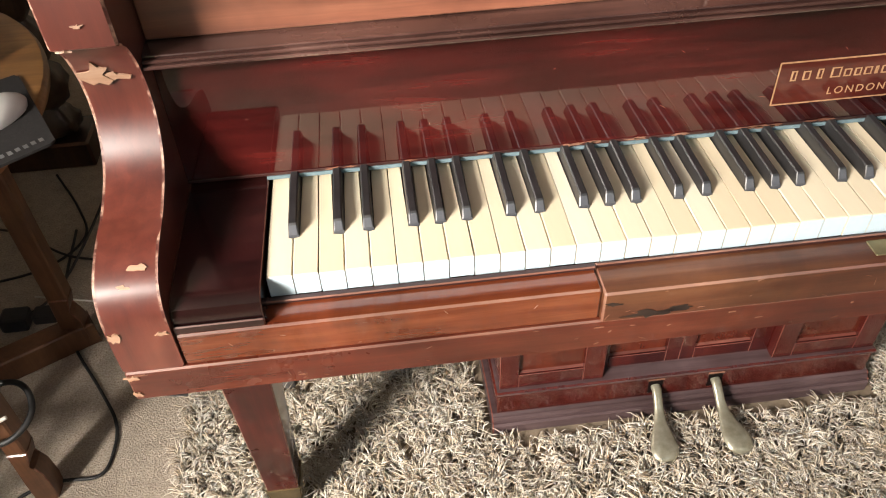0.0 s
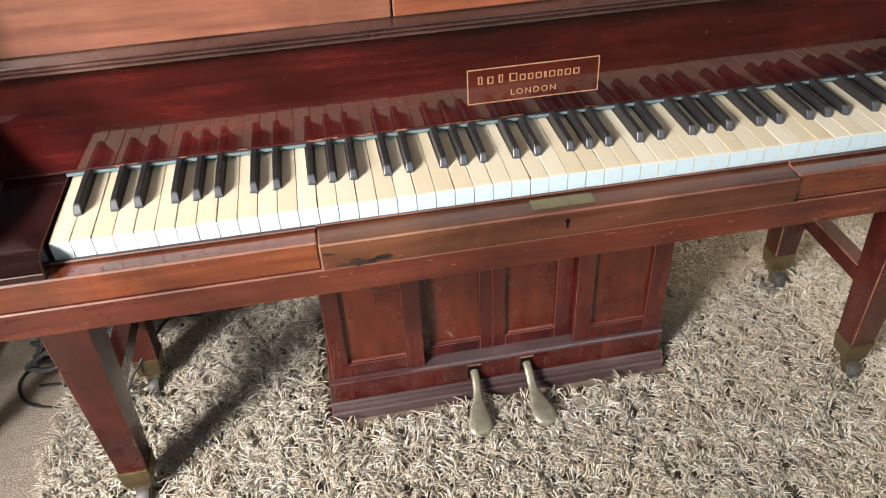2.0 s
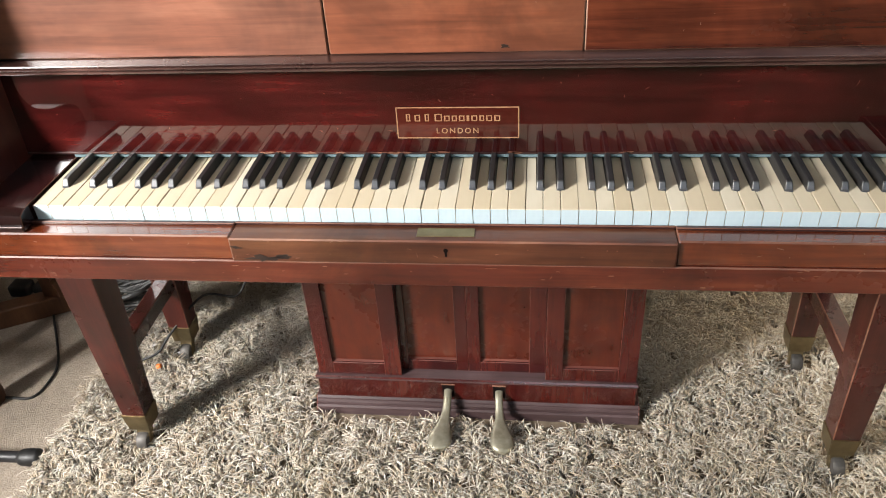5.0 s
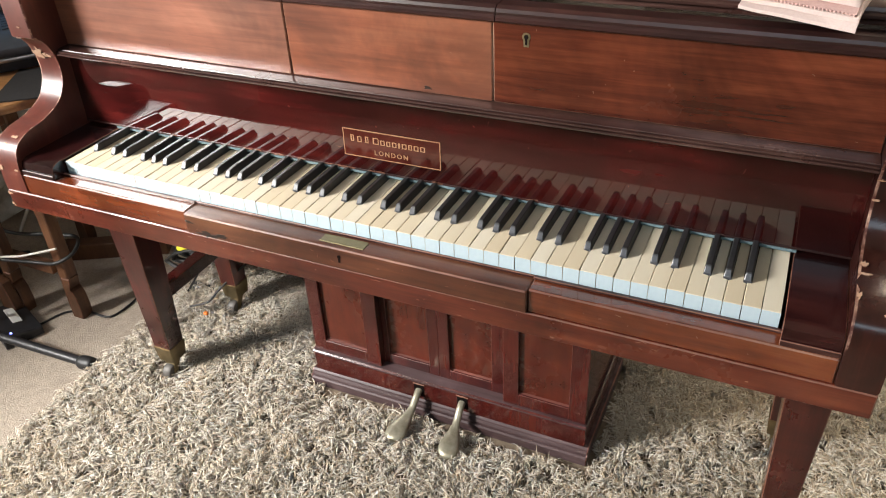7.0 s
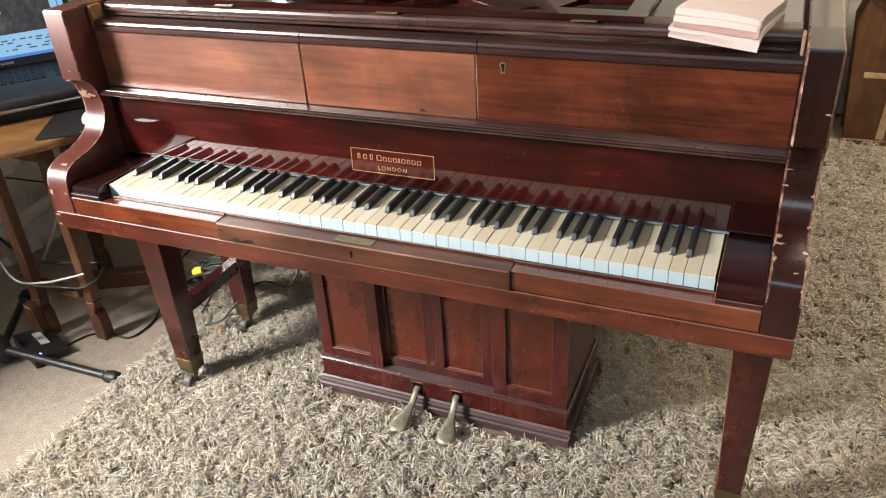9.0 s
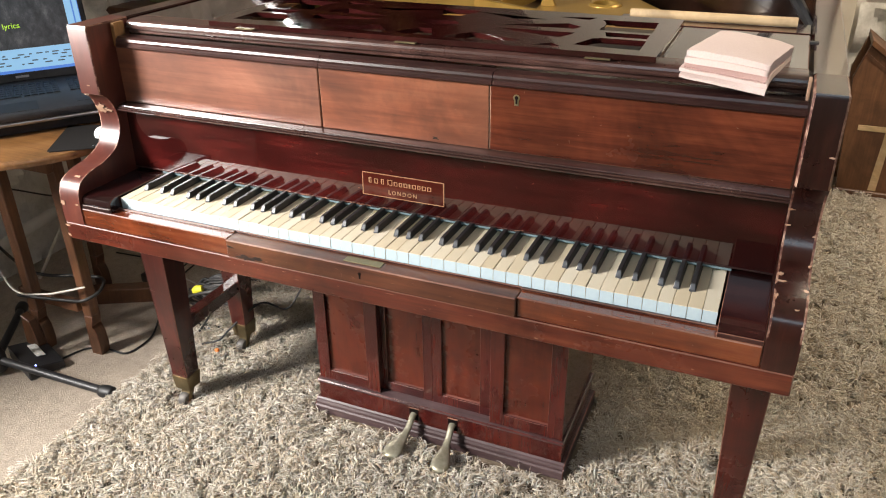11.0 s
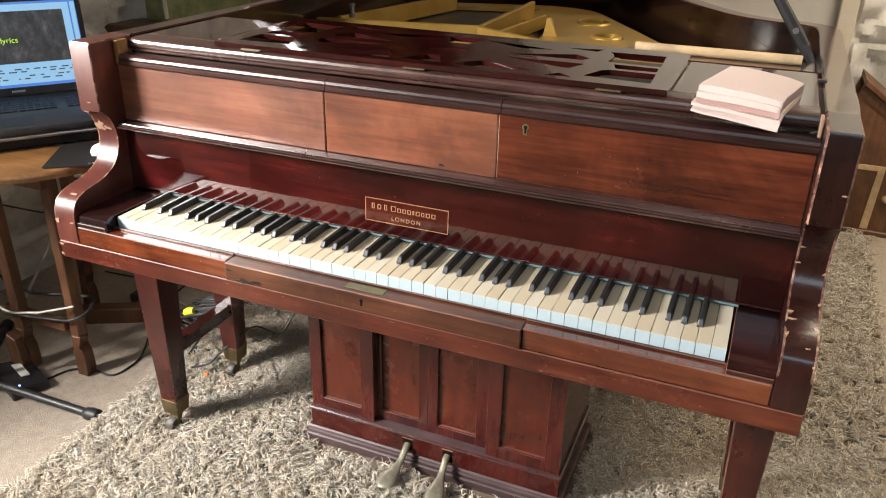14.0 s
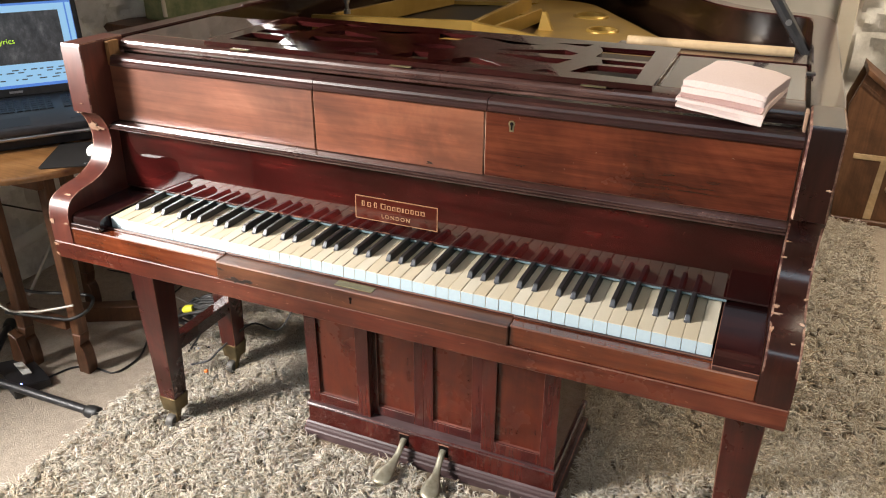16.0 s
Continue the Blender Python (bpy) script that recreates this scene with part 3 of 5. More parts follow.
for i in range(52):
    left, right = (i - 1) % 7, i % 7
    lc = max(0.0, HALF + SHARPS[left]) if i > 0 and left in SHARPS else 0.0
    rc = max(0.0, HALF - SHARPS[right]) if i < 51 and right in SHARPS else 0.0
    ob = new("white_key", white_mesh(round(lc, 4), round(rc, 4)))
    ob.parent = piano
    ob.location = Vector((i * W, rk.uniform(-0.0004, 0.0004), KEY + rk.uniform(-0.0006, 0.0004))) - ORIGIN[piano]
    if i < 51 and right in SHARPS:
        ob = new("black_key", sharp)
        ob.parent = piano
        ob.location = Vector(((i + 1) * W + SHARPS[right], 0.0515, KEY + 0.0005 + rk.uniform(-0.0005, 0.0004))) - ORIGIN[piano]

# fallboard, mouldings and upper panels
LEAN, TOP_F = 1.9, 0.8483
LEAN_Y, LEAN_T = 0.1385, -math.tan(radians(LEAN))


def face_y(z):
    """The leaning front of the fallboard."""
    return LEAN_Y - (z - 0.7062) * LEAN_T


fall = part("fallboard", prism([(face_y(0.7088), 0.7088), (face_y(TOP_F), TOP_F), (0.172, TOP_F), (0.172, 0.7088)], "x", IN_L, IN_R), [M_FALL, M_EDGE], piano, "glossy dark red fallboard mirroring the keys")
MOULD = [(0.172, 0.8485), (0.1195, 0.8485), (0.1165, 0.8497), (0.1160, 0.8512), (0.1175, 0.8525), (0.1215, 0.8528), (0.1215, 0.8536), (0.1185, 0.8542),
         (0.1180, 0.8556), (0.1195, 0.8568), (0.1245, 0.8572), (0.1245, 0.8580), (0.1225, 0.8586), (0.1230, 0.8598), (0.130, 0.8606), (0.172, 0.8611)]
part("moulding", prism(MOULD, "x", IN_L, IN_R), M_REED, piano, "reeded dark moulding", 30)
for a, b, lab, mt in ((IN_L, 0.4255, "brown front panel paled for sheen", M_PANEL), (0.4277, 0.7800, "pale orange centre panel", M_PANELMID), (0.7814, IN_R, "reddish front panel with keyhole", M_PANELRED)):
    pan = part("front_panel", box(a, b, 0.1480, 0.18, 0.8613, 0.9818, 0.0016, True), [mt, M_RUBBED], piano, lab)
part("seam", box(0.4253, 0.4279, 0.152, 0.18, 0.8613, 0.981), M_DARK, piano)
keyhole(0.8310, 0.1477, 0.9635, pan, 1.05, M_BRASS)
part("dark_spot", flake((0.673, 0.1477, 0.8700), (1, 0, 0), (0, 0, 1), 0.017, 0.007, 3), M_SCORCH, pan)
TOPM = [(y - 0.0245, z + 0.0065) for y, z in [(0.20, 0.976), (0.1665, 0.976), (0.164, 0.9785), (0.164, 0.983), (0.167, 0.986), (0.166, 0.990), (0.168, 0.9945), (0.174, 0.9985), (0.20, 0.9985)]]
for a, b in ((IN_L + 0.012, 0.433), (0.4345, 0.7865), (0.788, IN_R)):
    part("top_moulding", prism(TOPM, "x", a, b), M_MOULD, piano, "dark rounded moulding over the front panels", 30)

part("foot_bead", box(IN_L, IN_R, 0.1372, 0.1387, 0.7098, 0.7128, 0.0004), M_MOULD, fall, "worn dark bead along the foot of the fallboard")

# name plate in inlay: a bordered plaque, the maker's line as small plain frames
X0, X1, Z0, Z1, YN = 0.515, 0.6935, 0.7350, 0.7838, 0.1571
ZM = (Z0 + Z1) / 2
TILT_M = Matrix.Translation((0, face_y(ZM), ZM)) @ Matrix.Rotation(radians(-LEAN), 4, "X") @ Matrix.Translation((0, -YN - 0.0004, -ZM))
M_PLAQUE = wood("lighter red plaque", (0.05, 0.008, 0.006), (0.08, 0.014, 0.009), (0.11, 0.022, 0.013), 0.06, "x", 0.0, 0.1, grain_bump=0.004)


def on_fall(bm):
    bm.transform(TILT_M)
    return bm


part("name_plaque", on_fall(box(X0, X1, YN - 0.0001, YN + 0.0006, Z0, Z1)), M_PLAQUE, fall, "red plaque with gold inlaid border")
for a, b, c, d in ((X0, X1, Z1 - 0.0015, Z1), (X0, X1, Z0, Z0 + 0.0015), (X0, X0 + 0.0015, Z0 + 0.0016, Z1 - 0.0016), (X1 - 0.0015, X1, Z0 + 0.0016, Z1 - 0.0016)):
    part("inlaid_line", on_fall(box(a, b, YN - 0.0004, YN + 0.0002, c, d)), M_INLAY, fall)
x = X0 + 0.0145
for wd, hh, gap in ((0.0060, 0.0112, 0.0065), (0.0080, 0.0100, 0.0070), (0.0060, 0.0112, 0.0085), (0.0105, 0.0112, 0.0032), (0.0080, 0.0086, 0.0032), (0.0072, 0.0086, 0.0032), (0.0080, 0.0086, 0.0032),
                    (0.0036, 0.0086, 0.0032), (0.0084, 0.0086, 0.0032), (0.0066, 0.0086, 0.0032), (0.0084, 0.0086, 0.0032), (0.0084, 0.0086, 0.0)):
    bm = box(x, x + 0.0019, YN - 0.0004, YN + 0.0002, 0.7620, 0.7620 + hh)
    box(x + wd - 0.0014, x + wd, YN - 0.0004, YN + 0.0002, 0.7620, 0.7620 + hh, bm=bm)
    box(x + 0.0021, x + wd - 0.0016, YN - 0.0004, YN + 0.0002, 0.7620 + hh - 0.0012, 0.7620 + hh, bm=bm)
    box(x + 0.0021, x + wd - 0.0016, YN - 0.0004, YN + 0.0002, 0.7620, 0.7632, bm=bm)
    part("inlaid_bar", on_fall(bm), M_INLAY, fall)
    x += wd + gap


def lettering(text, size, m, mat, name, parent, spacing=1.0):
    cu = bpy.data.curves.new(name, "FONT")
    cu.body, cu.size, cu.extrude, cu.align_x, cu.align_y, cu.space_character = text, size, 0.0003, "CENTER", "CENTER", spacing
    tmp = bpy.data.objects.new(name, cu)
    me = bpy.data.meshes.new_from_object(tmp)
    bpy.data.objects.remove(tmp)
    me.transform(Matrix.Translation(-ORIGIN[parent]) @ m)
    me.materials.clear()
    me.materials.append(mat)
    ob = new(name, me)
    ob.parent = parent
    ORIGIN[ob] = ORIGIN[parent]
    return ob


lettering("LONDON", 0.0118, TILT_M @ pose(0.604, YN - 0.0002, 0.7465, 90, 0, 0), M_INLAY, "gold_lettering", fall, 1.35)

# worn veneer along the foot of the fallboard, and fine scratches
M_WORN = wood("worn reddish veneer", (0.16, 0.06, 0.035), (0.27, 0.12, 0.07), (0.40, 0.21, 0.14), 0.5, "x", 0.1, 0.2)
rw = random.Random(12)
for k in range(22):
    x = rw.uniform(0.30, 0.86) if k < 17 else rw.uniform(0.02, 1.2)
    part("worn_patch", flake((x, 0.1370, 0.7112 + rw.uniform(0, 0.002)), (1, 0, 0), (0, 0, 1), rw.uniform(0.010, 0.034), rw.uniform(0.002, 0.0048), 200 + k, 13, 0.0004), M_WORN, fall)
for k in range(26):
    x, z, a = rw.uniform(-0.05, 1.27), rw.uniform(0.718, 0.838), rw.uniform(-1.6, 1.6)
    part("scratch", flake((x, face_y(z) - 0.0002, z), (math.cos(a), 0, math.sin(a)), (-math.sin(a), 0, math.cos(a)), rw.uniform(0.002, 0.010), rw.uniform(0.0003, 0.0008), 300 + k, 7, 0.0002), M_WORN, fall)
for k in range(60):
    x, z = rw.uniform(-0.07, 1.28), rw.choice((rw.uniform(0.600, 0.634), rw.uniform(0.64, 0.672)))
    a = rw.uniform(-0.5, 0.5) if rw.random() < 0.6 else rw.uniform(-1.6, 1.6)
    y = -0.0383 if z < 0.635 else (-0.0413 if 0.302 < x < 0.90 else -0.0353)
    part("scratch", flake((x, y, z), (math.cos(a), 0, math.sin(a)), (-math.sin(a), 0, math.cos(a)), rw.uniform(0.002, 0.012), rw.uniform(0.0005, 0.0012), 400 + k, 7, 0.0002), M_WORN, piano)
for k in range(16):
    x, z, a = rw.uniform(-0.06, 1.28), rw.uniform(0.872, 0.976), rw.uniform(-1.6, 1.6)
    part("scratch", flake((x, 0.1478, z), (math.cos(a), 0, math.sin(a)), (-math.sin(a), 0, math.cos(a)), rw.uniform(0.0015, 0.006), rw.uniform(0.0004, 0.0010), 500 + k, 7, 0.0002), M_WORN, piano)

# arms with their scroll
ARM = smooth_line([(0.093, 0.888, 0), (0.107, 0.868, 0), (0.116, 0.838, 0), (0.113, 0.803, 0), (0.092, 0.771, 0), (0.052, 0.752, 0), (0.010, 0.744, 0), (-0.021, 0.730, 0), (-0.034, 0.707, 0), (-0.037, 0.675, 0), (-0.037, 0.640, 0)], 5)
PROFILE = [(0.20, 1.037), (0.083, 1.037), (0.080, 1.030), (0.080, 0.893), (0.087, 0.889)] + [(p.x, p.y) for p in ARM] + [(-0.037, 0.6365), (0.20, 0.6365)]
arm_l = part("arm", prism(PROFILE, "x", OUT_L, IN_L - 0.0005, 0.0022), [M_ARM, M_CHIPPED], piano, "scrolled arm with chipped veneer", 30)
arm_r = part("arm", prism(PROFILE, "x", IN_R + 0.0005, OUT_R, 0.0034), [M_ARMDARK, M_CHIPPED], piano, "scrolled arm coloured dark for its reflections, with worn chipped edges", 30)
part("support_block", box(IN_L + 0.001, IN_L + 0.0115, 0.145, 0.175, 0.983, 1.033, 0.001), M_BLOCKPALE, piano, "pale raw wooden block")
part("support_block", box(IN_R - 0.006, IN_R - 0.001, 0.152, 0.180, 1.0055, 1.036, 0.001), M_BARE, piano, "pale chipped wooden block")


def chip(k, x, y, z, u, v, w, h, parent):
    part("chipped_patch", flake((x, y, z), u, v, w, h, k, 13, 0.0009), M_BARE, parent, "bare wood where veneer is chipped")


ex, ez, ey = (1, 0, 0), (0, 0, 1), (0, 1, 0)
chip(1, -0.121, 0.1105, 0.853, ex, (0, 0.25, -0.97), 0.030, 0.030, arm_l)
chip(2, -0.106, 0.1125, 0.849, ex, (0, 0.2, -0.98), 0.026, 0.012, arm_l)
chip(3, -0.128, 0.088, 0.8875, ex, (0, 0.8, -0.5), 0.014, 0.006, arm_l)
chip(8, -0.108, 0.0792, 0.912, ex, ez, 0.010, 0.004, arm_l)
chip(4, -0.097, -0.010, 0.7372, ex, (0, -0.88, -0.47), 0.022, 0.010, arm_l)
chip(5, -0.112, -0.0225, 0.7275, ex, (0, -0.6, -0.8), 0.014, 0.006, arm_l)
chip(6, -0.131, -0.0372, 0.684, ex, ez, 0.012, 0.016, arm_l)
chip(7, -0.090, -0.0372, 0.683, ex, ez, 0.018, 0.007, arm_l)
chip(9, -0.131, -0.0384, 0.629, ex, ez, 0.016, 0.008, arm_l)
chip(10, -0.133, -0.0384, 0.606, ex, ez, 0.010, 0.008, arm_l)
for k, (x, y, z, w, h) in enumerate([(1.341, 0.1135, 0.80, 0.006, 0.010), (1.300, 0.114, 0.815, 0.011, 0.004), (1.300, 0.1155, 0.842, 0.012, 0.003), (1.341, 0.080, 0.7642, 0.006, 0.008),
                                     (1.301, 0.060, 0.7553, 0.011, 0.008), (1.304, 0.045, 0.7505, 0.016, 0.004), (1.340, 0.03, 0.7475, 0.008, 0.008), (1.299, 0.008, 0.7435, 0.007, 0.012), (1.331, -0.012, 0.7355, 0.012, 0.003), (1.342, -0.03, 0.717, 0.004, 0.012), (1.338, 0.0795, 0.945, 0.010, 0.003)]):
    d = (0, 0.0, 1) if z > 0.79 else (0, 1, 0.3)
    chip(20 + k, x, y - 0.0006, z + 0.0004, ex, d, w, h, arm_r)
for k, (x, z, w, h) in enumerate([(0.02, 0.608, 0.012, 0.004), (0.94, 0.603, 0.012, 0.007), (-0.125, 0.632, 0.02, 0.005), (0.55, 0.622, 0.004, 0.005), (0.73, 0.612, 0.007, 0.004), (0.43, 0.628, 0.01, 0.003), (1.20, 0.61, 0.006, 0.004), (0.66, 0.629, 0.02, 0.002), (0.30, 0.627, 0.012, 0.003), (0.82, 0.62, 0.01, 0.002)]):
    part("scratch", flake((x, -0.0383, z), ex, (0, 0, 1), w * 0.8, h * 0.45, 60 + k, 15, 0.0004), M_WORN, piano)

# rim: bass side, treble side, bent side and tail
RIM_IN = [(IN_L, 0.20, 0), (IN_L, 0.7, 0), (IN_L, 1.3, 0), (IN_L, 1.72, 0), (-0.03, 1.86, 0), (0.16, 1.93, 0), (0.42, 1.93, 0), (0.64, 1.85, 0), (0.82, 1.58, 0), (0.965, 1.335, 0), (1.058, 1.20, 0), (1.122, 1.140, 0), (1.195, 1.101, 0), (1.268, 1.080, 0), (IN_R, 1.025, 0), (IN_R, 0.8, 0), (IN_R, 0.5, 0), (IN_R, 0.20, 0)]
inner = smooth_line(RIM_IN, 5)
bm = bmesh.new()
rings = []
bm.faces.index_update()
for i, p in enumerate(inner):
    d = (inner[min(i + 1, len(inner) - 1)] - inner[max(i - 1, 0)]).normalized()
    o = p + Vector((-d.y, d.x, 0)) * 0.052
    if i in (0, len(inner) - 1):
        o = p + Vector((-0.054 if i == 0 else 0.050, 0, 0))
    rings.append([bm.verts.new((q.x, q.y, z)) for q, z in ((p, 0.72), (p, 1.034), (p + (o - p) * 0.06, 1.037), (p + (o - p) * 0.94, 1.037), (o, 1.034), (o, 0.72))])
for a, b in zip(rings, rings[1:]):
    for k in range(6):
        bm.faces.new((a[k], a[(k + 1) % 6], b[(k + 1) % 6], b[k]))
bm.faces.new(rings[0])
bm.faces.new(rings[-1][::-1])
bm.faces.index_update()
# inner faces take the shade-darkened wood
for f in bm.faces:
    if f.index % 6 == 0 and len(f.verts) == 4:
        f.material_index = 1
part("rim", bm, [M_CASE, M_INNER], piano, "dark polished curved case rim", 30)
bm = bmesh.new()
bm.faces.new([bm.verts.new((p.x, p.y, 0.885)) for p in inner])
r = bmesh.ops.extrude_face_region(bm, geom=bm.faces[:])
bmesh.ops.translate(bm, verts=[v for v in r["geom"] if isinstance(v, bmesh.types.BMVert)], vec=(0, 0, -0.03))
part("soundboard", bm, M_SOUND, piano, "brown varnished soundboard")
part("bottom_frame", box(0.0, 1.2, 0.60, 0.75, 0.597, 0.72, 0.004), M_CASE, piano)

# iron frame with struts and round holes
def offset_in(p, d):
    i = inner.index(p)
    t = (inner[min(i + 1, len(inner) - 1)] - inner[max(i - 1, 0)]).normalized()
    return p - Vector((-t.y, t.x, 0)) * d


def holed(outer, holes, z0, z1, bev=0.0):
    """A flat plate with holes cut right through."""
    bm = bmesh.new()
    es = []
    for loop in [outer] + holes:
        vs = [bm.verts.new((p[0], p[1], z1)) for p in loop]
        es += [bm.edges.new((vs[i], vs[(i + 1) % len(vs)])) for i in range(len(vs))]
    bmesh.ops.triangle_fill(bm, edges=es, use_beauty=True)
    r = bmesh.ops.extrude_face_region(bm, geom=bm.faces[:])
    bmesh.ops.translate(bm, verts=[v for v in r["geom"] if isinstance(v, bmesh.types.BMVert)], vec=(0, 0, z0 - z1))
    return bm


def circle(cx, cy, r, n=24, sq=1.0):
    return [(cx + r * math.cos(2 * math.pi * k / n), cy + sq * r * math.sin(2 * math.pi * k / n)) for k in range(n)]


PL = 0.930
edge_in = [offset_in(p, 0.10) for p in inner[30:62]]
outer = [(p.x, p.y) for p in edge_in]
frame_plate = part("iron_frame", holed([(-0.03, 0.66), (-0.03, 1.70)] + [q for q in outer if q[0] > 0.02 and q[1] > 1.2] + [(0.93, 1.13), (1.02, 1.02), (1.10, 0.66)],
                                       [circle(0.643, 1.509, 0.048), circle(0.736, 1.267, 0.040), [(0.03, 1.02), (0.30, 1.05), (0.33, 1.40), (0.40, 1.72), (0.05, 1.62)], [(0.36, 1.05), (0.56, 1.14), (0.50, 1.5), (0.40, 1.45)]],
                                       PL - 0.012, PL), M_GOLDPLATE, piano, "bronze painted iron frame")
for cx, cy, r in ((0.643, 1.509, 0.048), (0.736, 1.267, 0.040)):
    part("hole_rim", lathe([(r * 0.98, -0.01), (r * 0.98, 0.006), (r * 1.08, 0.008), (r * 1.22, 0.004), (r * 1.26, -0.001), (r * 1.25, -0.01)], (cx, cy, PL), "z", 28), M_GOLDPLATE, frame_plate, "", 40)
    part("hole_shadow_board", lathe([(r * 1.0, -0.03), (r * 1.0, -0.028)], (cx, cy, PL), "z", 20), M_SOUND, frame_plate)


def bar(a, b, w, z0, z1, name="strut", mat=M_GOLDPLATE):
    a, b = Vector(a), Vector(b)
    d = (b - a).normalized()
    n = Vector((-d.y, d.x)) * w / 2
    part(name, prism([(a + n)[:], (b + n)[:], (b - n)[:], (a - n)[:]], "z", z0, z1, 0.002), [mat, mat], frame_plate)


bar((-0.06, 0.925), (0.416, 1.02), 0.016, PL - 0.01, 0.976)
bar((0.416, 1.02), (0.66, 0.89), 0.016, PL - 0.01, 0.974)
bar((0.416, 1.02), (0.40, 1.60), 0.016, PL - 0.01, 0.974)
bar((-0.02, 0.98), (0.10, 1.62), 0.016, PL - 0.01, 0.974)
bar((0.47, 1.02), (0.50, 1.40), 0.012, PL - 0.01, 0.962)
part("string_band", box(0.02, 0.40, 0.99, 1.70, PL - 0.022, PL - 0.016), M_STRINGS, frame_plate, "dark rows of wound strings")
part("tuning_field", box(0.02, 1.2, 0.66, 0.94, PL, PL + 0.004), M_STRINGS, frame_plate)
part("frame_bolt", lathe([(0.010, 0), (0.010, 0.012), (0.006, 0.014), (0.006, 0.03), (0.009, 0.032), (0.009, 0.04)], (0.025, 0.985, 0.974), "z", 10), M_STEEL, frame_plate, "steel bolt", 40)
part("bracket", prism([(0.555, PL), (0.60, PL), (0.575, 0.985), (0.565, 0.985)], "y", 1.20, 1.215, 0.001), [M_GOLDPLATE, M_GOLDPLATE], frame_plate)
part("dowel", tube([(0.905, 0.755, 1.008), (1.09, 0.757, 1.008), (1.265, 0.76, 1.008)], 0.0105, 12, 4), M_DOWEL, piano, "pale beech stick lying across the case", 40)
part("dowel_rail", box(0.88, IN_R, 0.70, 0.80, 0.985, 0.997, 0.002), M_CASE, piano)

# lid, raised on its prop
prop = tube([(1.297, 0.868, 0.978), (1.242, 0.870, 1.054), (1.0, 0.880, 1.39), (0.768, 0.890, 1.712)], [0.010, 0.0135, 0.011, 0.009], 8, 3)
part("lid_prop", prop, M_EBONY, piano, "black lid prop", 40)
part("prop_hinge", lathe([(0.007, -0.014), (0.007, 0.014)], (1.242, 0.870, 1.054), "y", 12), M_STEEL, piano, "steel hinge pin", 40)
lid_pts = [(OUT_L, 0.70), (OUT_L, 1.74)] + [(offset_in(p, -0.06).x, offset_in(p, -0.06).y) for p in inner[18:68]] + [(OUT_R + 0.01, 0.70)]
bm = prism(lid_pts, "z", 0.0, 0.02)
bmesh.ops.rotate(bm, verts=bm.verts, cent=(OUT_L, 0, 0), matrix=Matrix.Rotation(radians(-37), 3, "Y"))
bmesh.ops.translate(bm, verts=bm.verts, vec=(0, 0, 1.045))
part("lid", bm, M_CASE, piano, "raised polished mahogany lid")

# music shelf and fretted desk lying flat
# added dark sheet in place of the shade seen through the fretwork
part("shade_board", box(IN_L + 0.002, IN_R - 0.002, 0.205, 0.655, 0.900, 0.915, 0.002), M_INNER, piano, "added board, dark as the shade under the music desk")
NOSE = [(0.232, 1.0052), (0.190, 1.0052), (0.1845, 1.0072), (0.1840, 1.0105), (0.187, 1.0130), (0.1865, 1.0142), (0.178, 1.0165), (0.177, 1.020), (0.181, 1.0225), (0.1805, 1.0245), (0.182, 1.029), (0.188, 1.0325), (0.197, 1.0338), (0.232, 1.034)]
part("shelf_nosing", prism(NOSE, "x", IN_L + 0.012, IN_R - 0.007), M_REED, piano, "reeded polished shelf edge", 30)
part("shelf_end", box(IN_L + 0.012, 0.125, 0.2325, 0.50, 1.016, 1.034, 0.002, True), [M_DESK, M_EDGE], piano, "scratched dark shelf end")
part("shelf_end", box(1.056, IN_R - 0.007, 0.2325, 0.50, 1.016, 1.034, 0.002, True), [M_DESK, M_EDGE], piano, "dark glossy shelf end")
for x in (0.118, 0.134):
    part("shelf_slide", box(x, x + 0.009, 0.24, 0.495, 1.026, 1.0385, 0.001, True), [M_REED, M_EDGE], piano, "worn brown slide rail")
part("shelf_hook", box(1.286, 1.302, 0.415, 0.428, 1.0345, 1.0395, 0.001), M_BLACK, piano)


def bow(a, b, sag, n=7):
    """Points from a to b on a shallow arc."""
    a, b = Vector(a), Vector(b)
    d = b - a
    nn = Vector((-d.y, d.x))
    return [tuple(a + d * (k / n) + nn * sag * 4 * (k / n) * (1 - k / n)) for k in range(n)]


DX0, DX1, DY0, DY1 = 0.150, 1.056, 0.186, 0.515
MID = (DX0 + DX1) / 2
half_holes = [
    bow((0.905, 0.480), (0.915, 0.388), 0.12) + [(0.920, 0.384), (1.018, 0.384), (1.014, 0.486)],
    [(0.905, 0.250), (0.925, 0.308), (0.940, 0.318), (1.020, 0.318)] + bow((1.022, 0.242), (0.905, 0.250), 0.0)[:1],
    [(0.945, 0.332), (1.018, 0.334), (1.017, 0.368), (0.935, 0.368)],
    [(0.725, 0.372), (0.850, 0.425), (0.882, 0.400), (0.872, 0.378)],
    [(0.725, 0.342), (0.885, 0.345), (0.868, 0.300), (0.86, 0.296)],
    [(0.640, 0.482), (0.800, 0.448), (0.735, 0.436)],
    [(0.655, 0.228), (0.702, 0.288), (0.815, 0.250), (0.772, 0.236)],
    [(0.815, 0.482), (0.890, 0.498), (0.880, 0.470)],
    [(0.840, 0.225), (0.890, 0.228), (0.862, 0.252)],
]
holes = half_holes + [[(2 * MID - x, y) for x, y in h] for h in half_holes]
holes.append(bow((0.545, 0.355), (0.655, 0.355), 0.18) + bow((0.655, 0.355), (0.545, 0.355), 0.18))
